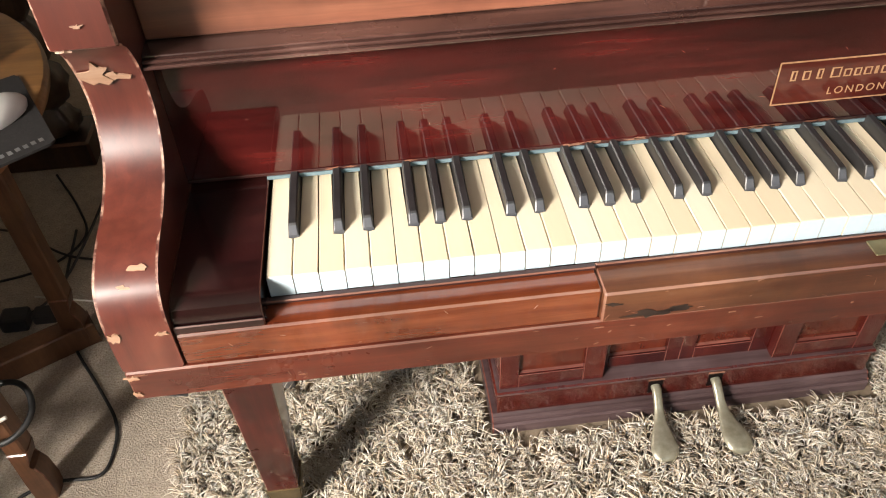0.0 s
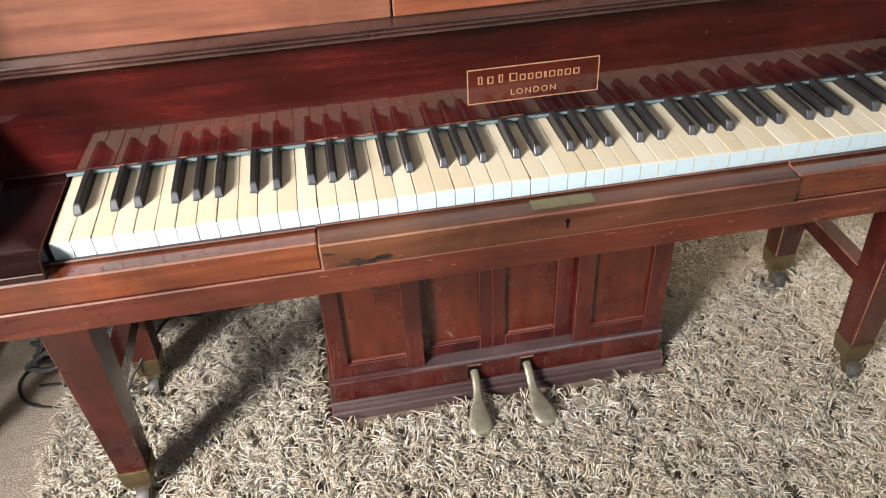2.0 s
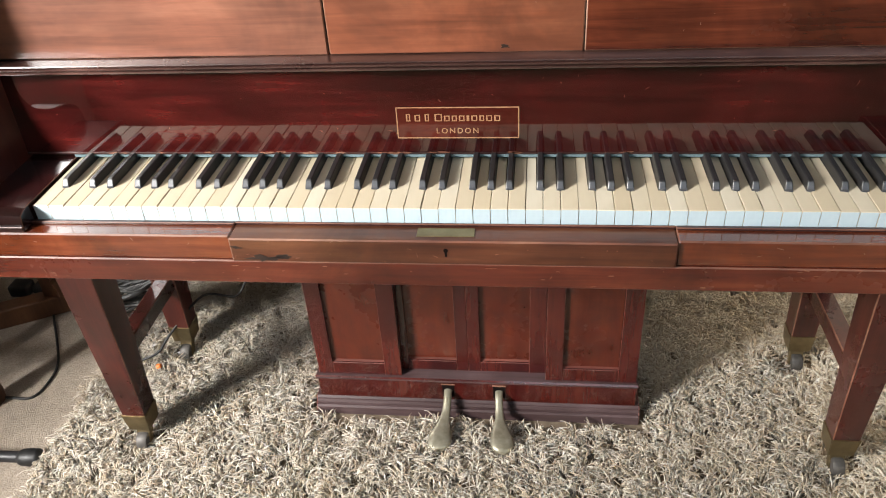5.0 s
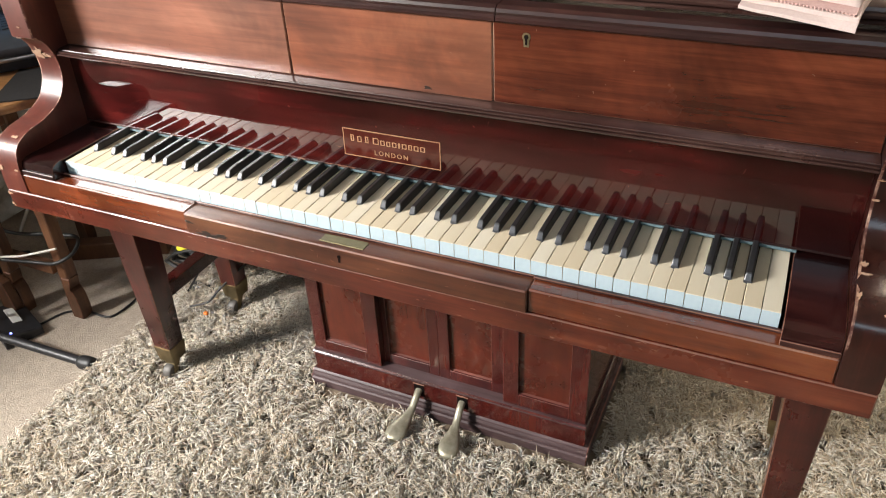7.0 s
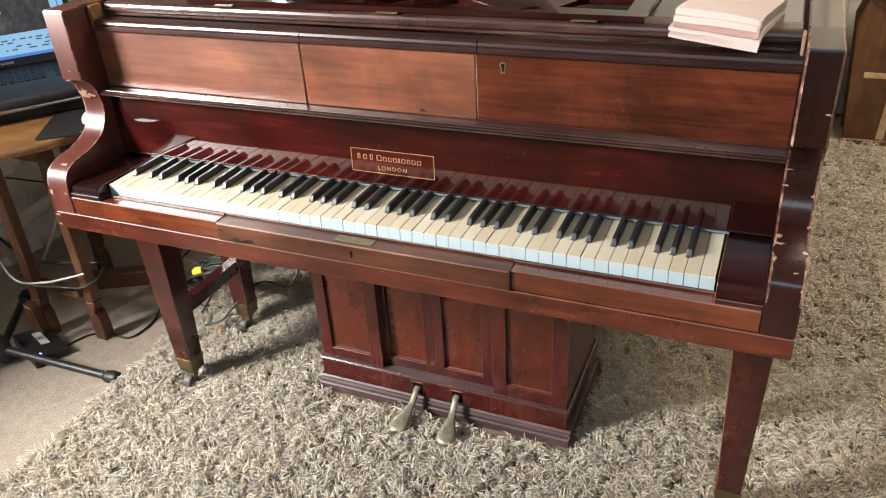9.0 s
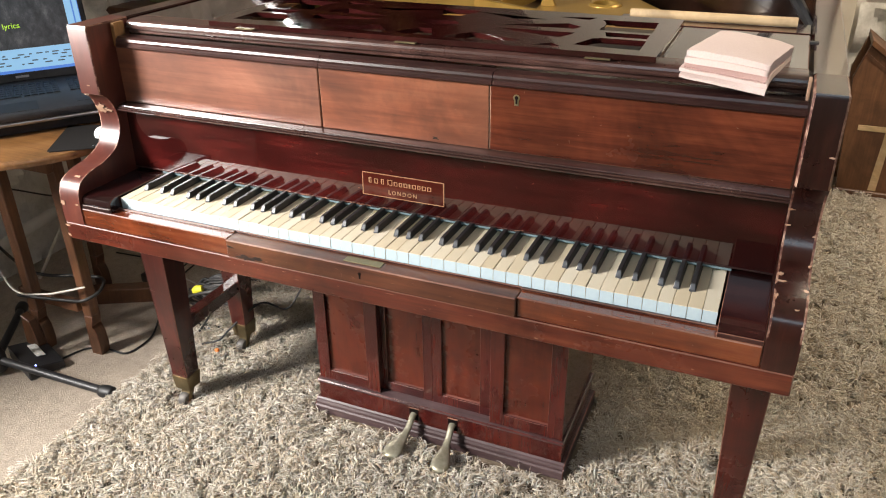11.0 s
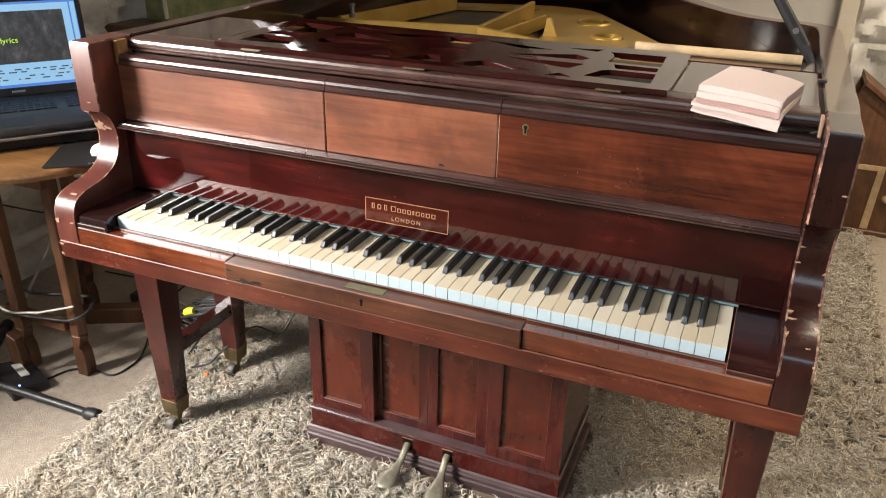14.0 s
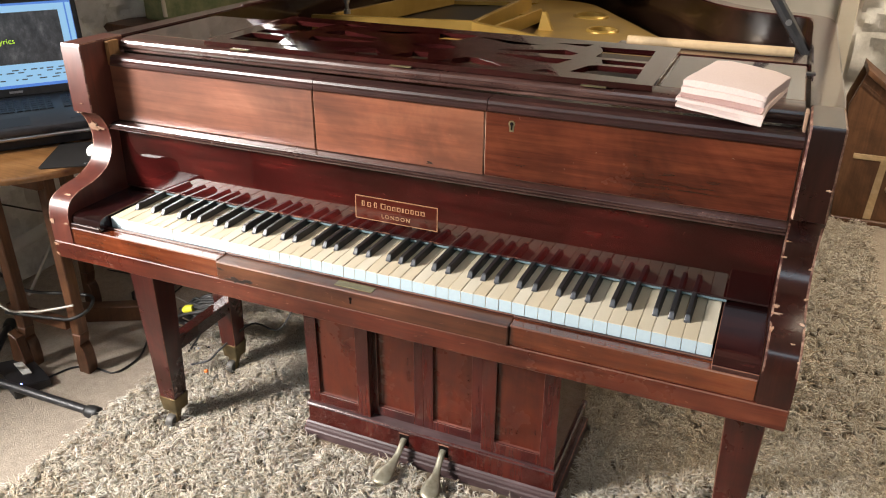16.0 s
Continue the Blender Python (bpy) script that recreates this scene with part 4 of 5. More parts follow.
holes.append([(0.560, 0.235), (0.640, 0.235), (0.615, 0.292), (0.585, 0.292)])
holes.append([(0.555, 0.490), (0.645, 0.490), (0.620, 0.425), (0.580, 0.425)])
holes = [[(x, y - 0.02) for x, y in h] for h in holes]
desk = part("music_desk", holed([(DX0, DY0), (DX1, DY0), (DX1, DY1), (DX0, DY1)], holes, 1.0350, 1.0450), M_DESK, piano, "fretwork music desk folded flat")
for x in (0.24, 0.60, 0.96):
    part("hinge", box(x - 0.022, x + 0.022, DY0 - 0.006, DY0 + 0.001, 1.0338, 1.0362, 0.0006), M_BRASS, desk, "thin brass hinge")

# legs: two pairs, each pair tied by a stretcher
def leg(x, y, side):
    t, b = 0.039, 0.0245
    bm = bmesh.new()
    lo = [bm.verts.new((x + sx * b, y + sy * b, 0.098)) for sx, sy in ((-1, -1), (1, -1), (1, 1), (-1, 1))]
    hi = [bm.verts.new((x + sx * t, y + sy * t, 0.597)) for sx, sy in ((-1, -1), (1, -1), (1, 1), (-1, 1))]
    bm.faces.new(lo[::-1])
    bm.faces.new(hi)
    for k in range(4):
        bm.faces.new((lo[k], lo[(k + 1) % 4], hi[(k + 1) % 4], hi[k]))
    up = [e for e in bm.edges if abs(e.verts[0].co.z - e.verts[1].co.z) > 0.1]
    d = bmesh.ops.bevel(bm, geom=up, offset=0.0018, segments=1, affect="EDGES")
    for f in d["faces"]:
        f.material_index = 1
    L = part("leg", bm, [M_LEG, M_EDGE], piano, "square tapered mahogany leg")
    bm = bmesh.new()
    f0 = [bm.verts.new((x + sx * 0.0225, y + sy * 0.0225, 0.055)) for sx, sy in ((-1, -1), (1, -1), (1, 1), (-1, 1))]
    f1 = [bm.verts.new((x + sx * 0.0265, y + sy * 0.0265, 0.1005)) for sx, sy in ((-1, -1), (1, -1), (1, 1), (-1, 1))]
    bm.faces.new(f0[::-1])
    bm.faces.new(f1)
    for k in range(4):
        bm.faces.new((f0[k], f0[(k + 1) % 4], f1[(k + 1) % 4], f1[k]))
    bmesh.ops.bevel(bm, geom=bm.edges[:], offset=0.0012, segments=2, affect="EDGES")
    part("ferrule", bm, M_FERRULE, L, "tarnished brass ferrule")
    part("fork", prism([(y - 0.012, 0.056), (y + 0.012, 0.056), (y + 0.002 - 0.014, 0.012), (y - 0.022, 0.012)], "x", x - 0.014, x + 0.014, 0.001), [M_FERRULE, M_FERRULE], L)
    part("wheel", lathe([(0.004, -0.011), (0.0185, -0.011), (0.0205, -0.007), (0.0205, 0.007), (0.0185, 0.011), (0.004, 0.011)], (x, y - 0.018, 0.022), "x", 20), M_CASTOR, L, "grey castor wheel", 40)


for x, y0, xb, y1 in ((-0.094, 0.173, -0.106, 0.447), (1.297, 0.184, 1.296, 0.472)):
    leg(x, y0, 0)
    leg(xb, y1, 0)
    x = (x + xb) / 2
    part("stretcher", box(x - 0.017, x + 0.017, y0 + 0.026, y1 - 0.026, 0.215, 0.252, 0.002, True), [M_LEG, M_EDGE], piano, "mahogany stretcher between the legs")
leg(0.33, 1.62, 0)

# pedal box
BX0, BX1, BY, BB = 0.268, 0.926, 0.280, 0.57
RX0, RX1 = 0.446, 0.744
pbox = part("pedal_box", box(BX0 + 0.004, BX1 - 0.004, BY + 0.036, BB, 0.014, 0.597, 0.002), M_BOX, piano, "panelled mahogany pedal box")
BASE = [(BB + 0.01, 0.010), (BY - 0.020, 0.010), (BY - 0.020, 0.030), (BY - 0.017, 0.034), (BY - 0.013, 0.034), (BY - 0.013, 0.038), (BY - 0.010, 0.043), (BY - 0.007, 0.044), (BY - 0.004, 0.049), (BB + 0.01, 0.049)]
part("base_moulding", prism(BASE, "x", BX0 - 0.014, BX1 + 0.012, 0.002), [M_DUSTY, M_BOXEDGE], pbox, "stepped base moulding, dull with dust", 30)
part("plinth", box(BX0 - 0.004, BX1 + 0.003, BY - 0.004, BB + 0.004, 0.0492, 0.100, 0.001), M_BOX, pbox)
part("plinth_cap", box(BX0 - 0.008, BX1 + 0.006, BY - 0.009, BB + 0.005, 0.1002, 0.1105, 0.003, True), [M_DUSTY, M_BOX], pbox, "rounded cap on the plinth")


def panelled(x0, x1, y, stile, stile_b, z0=0.1107, z1=0.597, rail=0.030, ztop=0.50):
    """Frame of stiles and rails round a sunk panel."""
    part("stile", box(x0, x0 + stile, y, y + 0.034, z0, z1, 0.0008, True), [M_BOX, M_BOXEDGE], pbox)
    part("stile", box(x1 - stile_b, x1, y, y + 0.034, z0, z1, 0.0008, True), [M_BOX, M_BOXEDGE], pbox)
    part("bottom_rail", box(x0 + stile + 0.0003, x1 - stile_b - 0.0003, y + 0.0004, y + 0.034, z0, z0 + rail, 0.0008, True), [M_BOX, M_BOXEDGE], pbox)
    part("top_rail", box(x0 + stile + 0.0003, x1 - stile_b - 0.0003, y + 0.0004, y + 0.034, ztop, z1, 0.0008, True), [M_BOX, M_BOXEDGE], pbox)
    part("sunk_panel", box(x0 + stile + 0.0003, x1 - stile_b - 0.0003, y + 0.009, y + 0.034, z0 + rail + 0.0003, ztop - 0.0003), M_BOXPANEL, pbox, "cloudy red sunk panel")
    bead = prism([(y + 0.0045, z0 + rail), (y + 0.009, z0 + rail + 0.0022), (y + 0.009, z0 + rail)], "x", x0 + stile, x1 - stile_b)
    part("bead", bead, M_BOXEDGE, pbox)


panelled(BX0, RX0, BY, 0.032, 0.035, rail=0.032)
panelled(RX1, BX1, BY, 0.034, 0.037, rail=0.032)
RY = BY + 0.020
panelled(RX0 + 0.0004, 0.5845, RY, 0.013, 0.0245, rail=0.026)
panelled(0.5852, RX1 - 0.0004, RY, 0.025, 0.033, rail=0.026)
part("side_stile", box(BX1 - 0.0038, BX1 - 0.0002, BY + 0.0345, BB - 0.002, 0.1107, 0.597), M_BOX, pbox)
part("side_stile", box(BX0 + 0.0002, BX0 + 0.0038, BY + 0.0345, BB - 0.002, 0.1107, 0.597), M_BOX, pbox)


def pedal(x, bend):
    """Cast brass pedal: a narrow neck out of the plinth, swelling to a rounded foot."""
    bm = bmesh.new()
    rows = [(0.312, 0.077, 0.0085, 0.005, 0), (0.300, 0.077, 0.0085, 0.006, 0), (0.288, 0.074, 0.0085, 0.006, 0.0), (0.276, 0.065, 0.0082, 0.006, 0.05), (0.262, 0.054, 0.0085, 0.0055, 0.15), (0.246, 0.046, 0.0105, 0.005, 0.35),
            (0.228, 0.042, 0.0165, 0.006, 0.6), (0.210, 0.040, 0.0220, 0.007, 0.85), (0.195, 0.037, 0.0240, 0.007, 1.0), (0.183, 0.034, 0.0215, 0.006, 1.08), (0.176, 0.032, 0.0140, 0.005, 1.12), (0.173, 0.030, 0.005, 0.003, 1.13)]
    prev = None
    for y, z, hw, hh, k in [(r[0] - 0.022, *r[1:]) for r in rows]:
        cx = x + bend * k
        ring = [bm.verts.new((cx + hw * math.copysign(abs(math.cos(a)) ** 0.8, math.cos(a)), y, z + hh * math.sin(a))) for a in [2 * math.pi * j / 16 for j in range(16)]]
        if prev:
            for j in range(16):
                bm.faces.new((prev[j], prev[(j + 1) % 16], ring[(j + 1) % 16], ring[j]))
        else:
            bm.faces.new(ring[::-1])
        prev = ring
    bm.faces.new(prev)
    p = part("pedal", bm, M_PEDAL, pbox, "worn brass pedal", 50)
    part("pedal_slot", box(x - 0.0125, x + 0.0125, BY - 0.0052, BY - 0.0035, 0.058, 0.092, 0.0005), M_DARK, p, "dark slot")
    part("slot_rim", box(x - 0.0145, x + 0.0145, BY - 0.006, BY - 0.0042, 0.092, 0.0955, 0.0005), M_WORN, p)


pedal(0.542, -0.010)
pedal(0.649, 0.010)

# ---------------------------------------------------------------- things on the piano
def pinked(x0, x1, y0, y1, tooth, teeth_sides):
    pts = []
    nx, ny = int((x1 - x0) / tooth), int((y1 - y0) / tooth)
    for k in range(nx):
        pts += [(x0 + (k + 0.0) * tooth, y0), (x0 + (k + 0.5) * tooth, y0 - tooth * 0.45)] if "f" in teeth_sides else [(x0 + k * tooth, y0)]
    for k in range(ny):
        pts += [(x1, y0 + k * tooth), (x1 + tooth * 0.4, y0 + (k + 0.5) * tooth)] if "r" in teeth_sides else [(x1, y0 + k * tooth)]
    pts += [(x1, y1), (x0 + (x1 - x0) * 0.5, y1 + 0.001)]
    for k in range(ny):
        pts += [(x0, y1 - k * tooth), (x0 - tooth * 0.4, y1 - (k + 0.5) * tooth)] if "l" in teeth_sides else [(x0, y1 - k * tooth)]
    return pts


cloth = thing("folded_cloth", (1.18, 0.21, 1.034), "folded pale pink cotton cloth with pinked edges", "cloth")


def sheet(x0, x1, y0, y1, z, t, sides, droop, mat, rot, puff=0.0):
    """One fold of cloth: a soft slab with toothed edges, sagging where it overhangs."""
    bm = prism(pinked(x0, x1, y0, y1, 0.0042, sides), "z", 0, t)
    top = max(bm.faces, key=lambda f: f.normal.z * f.calc_area())
    bmesh.ops.bisect_plane(bm, geom=bm.verts[:] + bm.edges[:] + bm.faces[:], plane_co=(0, (y0 + y1) / 2, 0), plane_no=(0, 1, 0))
    for yy in np.linspace(y0, y1, 9)[1:-1]:
        bmesh.ops.bisect_plane(bm, geom=bm.verts[:] + bm.edges[:] + bm.faces[:], plane_co=(0, yy, 0), plane_no=(0, 1, 0))
    for xx in np.linspace(x0, x1, 6)[1:-1]:
        bmesh.ops.bisect_plane(bm, geom=bm.verts[:] + bm.edges[:] + bm.faces[:], plane_co=(xx, 0, 0), plane_no=(1, 0, 0))
    for v in bm.verts:
        sag = max(0.0, -0.050 - v.co.y)
        u = (v.co.x - x0) / (x1 - x0)
        lift = puff * max(0, math.sin(math.pi * min(max(u, 0), 1))) ** 0.5 if v.co.z > t * 0.5 else 0
        v.co.z += z * (1 - 2.2 * v.co.x) - droop * sag * sag * 15 * (1 + 7 * v.co.x) + lift + 0.0012 * noise.noise(v.co * 30 + Vector((0, 0, z * 900)))
        v.co.y -= 0.20 * (v.co.x - x0) * (v.co.y - y0) / (y1 - y0)
    bmesh.ops.rotate(bm, verts=bm.verts, cent=(0, 0, 0), matrix=Matrix.Rotation(radians(rot), 3, "Z"))
    bmesh.ops.translate(bm, verts=bm.verts, vec=(1.187, 0.226, 1.0345))
    return bm


part("fold", sheet(-0.070, 0.062, -0.100, 0.095, 0.0, 0.004, "", 0.34, M_CLOTH, -10), M_CLOTH, cloth, "", 60)
part("fold", sheet(-0.073, 0.062, -0.092, 0.095, 0.0044, 0.005, "", 0.32, M_CLOTH, -10), M_CLOTH, cloth, "", 60)
part("fold", sheet(-0.066, 0.060, -0.090, 0.087, 0.0098, 0.002, "f", 0.30, M_CLOTHEDGE, -11), M_CLOTHEDGE, cloth, "deeper pink toothed edge", 60)
part("fold", sheet(-0.068, 0.060, -0.080, 0.088, 0.0122, 0.008, "r", 0.26, M_CLOTH, -12, 0.002), M_CLOTH, cloth, "", 60)
part("fold", sheet(-0.067, 0.061, -0.077, 0.089, 0.0206, 0.008, "r", 0.24, M_CLOTH, -12, 0.004), M_CLOTH, cloth, "", 60)

# ---------------------------------------------------------------- table with laptop
TC, TR, TZ = (-0.650, 0.335), 0.365, 0.700
table = thing("gateleg_table", (TC[0], TC[1], 0), "round honey oak gateleg table with brown legs", "table")
part("tabletop", lathe([(TR - 0.012, -0.022), (TR - 0.002, -0.019), (TR, -0.012), (TR, -0.006), (TR - 0.004, -0.001), (TR - 0.010, 0.0)], (TC[0], TC[1], TZ), "z", 64), M_TABLE, table, "round oak top with worn edge", 40)
part("apron", box(-0.80, -0.46, 0.20, 0.22, 0.61, 0.678, 0.002), M_TLEG, table)


def post(x, y, notch, w=0.016, d=0.018):
    bm = box(x - w, x + w, y - d, y + d, 0.135, 0.678, 0.003)
    L = part("leg", bm, M_TLEG, table, "flat brown oak leg")
    part("foot", prism([(x - w - 0.004, 0.0), (x + w + 0.002, 0.0), (x + w + 0.004, 0.03), (x + w + 0.003, 0.075), (x + w - 0.004, 0.092), (x + w - 0.012, 0.098), (x + w - 0.006, 0.108), (x + w, 0.1345), (x - w, 0.1345), (x - w - 0.002, 0.05)], "y", y - d, y + d, 0.002), [M_TLEG, M_EDGE], L, "shaped foot", 30)


post(-0.510, 0.262, True)
post(-0.690, 0.225, True, 0.017, 0.017)
post(-0.790, 0.560, True)
post(-0.528, 0.600, True, 0.019, 0.017)
part("foot_rail", prism([(-0.775, 0.440), (-0.490, 0.592), (-0.512, 0.634), (-0.797, 0.482)], "z", 0.0, 0.055, 0.003), [M_TLEG, M_TLEG], table, "low rail on the carpet")
part("foot_block", prism([(-0.722, 0.0), (-0.672, 0.0), (-0.668, 0.035), (-0.682, 0.115), (-0.712, 0.13)], "y", 0.178, 0.206, 0.002), [M_TLEG, M_EDGE], table)
part("stretcher", box(-0.769, -0.532, 0.235, 0.255, 0.150, 0.185, 0.002), M_TLEG, table)

# laptop on a low riser
riser = thing("laptop_riser", (-0.66, 0.28, TZ), "flat silver and black laptop riser on the table", "laptop stand")
LR = Matrix.Translation((-0.615, 0.317, TZ + 0.033)) @ Matrix.Rotation(radians(53), 4, "Z") @ Matrix.Rotation(radians(5), 4, "X")


def lap(bm):
    bm.transform(LR)
    return bm


part("plate", lap(box(-0.185, 0.185, -0.115, 0.11, 0.012, 0.018, 0.002)), M_BLACK, riser)
part("front_bar", lap(tube([(-0.19, -0.122, 0.013), (0, -0.122, 0.013), (0.185, -0.122, 0.013)], 0.006, 10, 2)), M_STEEL, riser, "silver front bar", 40)
part("rear_foot", lap(box(-0.17, 0.17, 0.07, 0.10, -0.0395, 0.012, 0.002)), M_BLACK, riser)
part("front_foot", lap(box(-0.17, 0.17, -0.10, -0.08, -0.0242, 0.012, 0.002)), M_BLACK, riser)
laptop = thing("laptop", (-0.66, 0.28, TZ + 0.030), "open dark laptop showing a bright playback window", "laptop")
BZ = 0.0185
part("base", lap(box(-0.195, 0.205, -0.128, 0.135, BZ, BZ + 0.022, 0.006, seg=2)), M_DARKBLUE, laptop, "blue black laptop base", 40)
deckz = BZ + 0.0222
bm = bmesh.new()
for r in range(6):
    for c in range(19):
        if c in (14,):
            continue
        x = -0.175 + c * 0.0188 + (0.004 if c > 14 else 0)
        y = 0.085 - r * 0.0175
        wd = 0.0155
        if r == 5 and 4 <= c <= 8:
            if c > 4:
                continue
            wd = 0.088
        box(x, x + wd, y, y + 0.0145, deckz, deckz + 0.0022, bm=bm)
tagged(part("keyboard", lap(bm), M_BLACK, laptop, "black laptop keys"), kind="stuff")
part("touchpad", lap(box(-0.08, 0.02, -0.112, -0.045, deckz - 0.0004, deckz + 0.0004)), M_BLACK, laptop)
part("sticker", lap(box(0.115, 0.185, -0.095, -0.075, deckz - 0.0004, deckz + 0.0005)), M_BLACK, laptop)
# screen leans back from the hinge
SC = LR @ Matrix.Translation((0.005, 0.132, BZ + 0.02)) @ Matrix.Rotation(radians(-16), 4, "X")


def scr(bm):
    bm.transform(SC)
    return bm


lidp = part("screen_lid", scr(box(-0.200, 0.200, -0.002, 0.010, 0.0, 0.262, 0.003)), M_BLACK, laptop, "black screen bezel")
M_PALE, M_WINBLUE, M_TXT = glow("pale blue window", (0.36, 0.68, 1.0), 0.72), glow("blue window frame", (0.10, 0.28, 0.85), 0.7), glow("screen grey bars", (0.08, 0.10, 0.14), 0.5)
M_LYR = glow("yellow caption", (0.55, 0.95, 0.05), 0.9)
part("window_frame", scr(box(-0.186, 0.186, -0.0030, -0.0021, 0.024, 0.250)), M_WINBLUE, lidp, "blue lit window border")
part("display", scr(box(-0.184, 0.184, -0.0036, -0.0029, 0.032, 0.244)), M_PALE, lidp, "pale blue lit screen")
part("picture", scr(box(-0.172, 0.150, -0.0042, -0.0035, 0.088, 0.226)), slate_glow(), lidp, "dark rock picture")
part("sidebar", scr(box(0.168, 0.172, -0.0042, -0.0035, 0.075, 0.244)), M_WINBLUE, lidp)
bm = bmesh.new()
rb = random.Random(9)
for row, z in enumerate((0.070, 0.063, 0.052, 0.044)):
    x = -0.165
    while x < 0.165:
        w = rb.uniform(0.006, 0.02)
        if rb.random() < 0.62:
            box(x, x + w, -0.0042, -0.0035, z, z + 0.0032, bm=bm)
        x += w + rb.uniform(0.006, 0.014)
part("caption_bars", scr(bm), M_TXT, lidp, "small grey captions and buttons")
part("brand_bar", scr(box(-0.017, 0.017, -0.0028, -0.0019, 0.0105, 0.0165)), M_STEEL, lidp)
lettering("No lyrics", 0.021, SC @ pose(-0.013, -0.0044, 0.150, 90, 0, 0), M_LYR, "yellow_text", lidp)

mat = solo("mouse_mat", prism([(-0.485, 0.318), (-0.385, 0.372), (-0.330, 0.405), (-0.322, 0.400), (-0.243, 0.252), (-0.246, 0.244), (-0.370, 0.150), (-0.380, 0.152)], "z", TZ + 0.0004, TZ + 0.0034), M_PAD, (-0.36, 0.28, TZ), "thin black mouse mat on the table", "mouse mat")
bm = bmesh.new()
ORIGIN[mat] = Vector((-0.36, 0.28, TZ))
for k in range(7):
    c = Vector((-0.300 + 0.007 * k, 0.222 + 0.0052 * k, 0))
    box(-0.0025, 0.0025, -0.0035 - 0.001 * (k in (2, 4)), 0.0035, 0, 0.0004, bm=bm)
    vs = bm.verts[-8:]
    bmesh.ops.rotate(bm, verts=vs, cent=(0, 0, 0), matrix=Matrix.Rotation(radians(36), 3, "Z"))
    bmesh.ops.translate(bm, verts=vs, vec=c + Vector((0, 0, TZ + 0.0033)))
part("printed_bars", bm, M_STEEL, mat, "small pale printed marks")
mouse = bmesh.new()
bmesh.ops.create_uvsphere(mouse, u_segments=20, v_segments=12, radius=1)
for v in mouse.verts:
    z = max(v.co.z, -0.25)
    v.co = Vector((v.co.x * 0.024, v.co.y * 0.043, (z + 0.25) * 0.022 * (1 - 0.25 * v.co.y)))
mouse.transform(Matrix.Translation((-0.320, 0.305, TZ + 0.0035)) @ Matrix.Rotation(radians(-28), 4, "Z"))
solo("computer_mouse", mouse, M_WHITE, (-0.320, 0.305, TZ + 0.0035), "white computer mouse on the black mat", "mouse", smooth=60)

# ---------------------------------------------------------------- floor things on the bass side
stand = thing("microphone_stand", (-0.69, 0.06, 0.0), "black tripod stand lying low on the carpet", "microphone stand")
part("hub", lathe([(0.018, 0.0), (0.026, 0.01), (0.026, 0.055), (0.02, 0.075), (0.013, 0.082)], (-0.70, 0.062, 0.012), "z", 18), M_BLACK, stand, "", 40)
part("pole", tube([(-0.70, 0.062, 0.08), (-0.70, 0.062, 0.3), (-0.70, 0.062, 0.62)], 0.010, 10, 2), M_BLACK, stand, "", 40)
for a, z in (((-0.318, 0.096), 0.020), ((-0.92, 0.33), 0.02), ((-0.83, -0.26), 0.02)):
    d = (Vector((a[0], a[1], 0)) - Vector((-0.70, 0.062, 0))).normalized()
    L = part("tripod_leg", tube([(-0.70, 0.062, 0.052), ((a[0] - 0.70) / 2, (a[1] + 0.062) / 2, 0.036), (a[0], a[1], z)], 0.0120, 12, 3), M_BLACK, stand, "", 40)
    e = Vector((a[0], a[1], z))
    part("rubber_foot", tube([e - d * 0.028, e - d * 0.018, e, e + d * 0.016, e + d * 0.022], [0.013, 0.018, 0.0195, 0.018, 0.012], 14, 3), M_CABLE, L, "rubber end cap", 40)
box_dev = thing("effects_box", (-0.63, 0.135, 0.0), "small black powered box with a white sticker", "electronic box")
RB = Matrix.Translation((-0.645, 0.145, 0.001)) @ Matrix.Rotation(radians(-22), 4, "Z")
bm = prism([(-0.05, 0.0), (0.05, 0.0), (0.05, 0.022), (-0.05, 0.042)], "x", -0.085, 0.085, 0.003)
bm.transform(RB)
part("body", bm, [M_BLACK, M_BLACK], box_dev)
bm = box(-0.05, 0.03, -0.012, 0.012, 0.034, 0.0365)
bm.transform(RB @ Matrix.Rotation(radians(-11), 4, "X"))
part("sticker", bm, M_WHITE, box_dev, "white label")
bm = lathe([(0.003, 0.0), (0.003, 0.004), (0.002, 0.006)], (0.075, -0.025, 0.034), "z", 10)
bm.transform(RB)
part("indicator", bm, glow("blue indicator lamp", (0.2, 0.25, 1.0), 6.0), box_dev, "lit blue lamp")


def cable(name, pts, r, mat, label):
    solo(name, tube(pts, r, 7, 7), mat, pts[0], label, "cable", smooth=60)


F = 0.0035
cable("cable", [(-0.60, 0.13, F), (-0.585, 0.19, F), (-0.560, 0.250, F), (-0.50, 0.274, F), (-0.43, 0.277, F), (-0.415, 0.330, F), (-0.425, 0.390, F), (-0.472, 0.472, F), (-0.55, 0.60, F), (-0.60, 0.75, F), (-0.62, 0.95, F)], 0.0032, M_CABLE, "thin black cable winding over the carpet")
cable("cable", [(-0.72, 1.18, F), (-0.633, 1.033, F), (-0.594, 0.925, F), (-0.648, 0.837, F), (-0.759, 0.798, F), (-0.95, 0.78, F)], 0.003, M_CABLE, "thin black cable looped on the carpet")
cable("cable", [(-1.0, 0.95, F), (-0.80, 0.98, F), (-0.62, 0.86, F + 0.004), (-0.50, 0.83, F), (-0.36, 0.80, F), (-0.2, 0.82, F)], 0.003, M_CABLE, "thin black cable crossing the carpet")
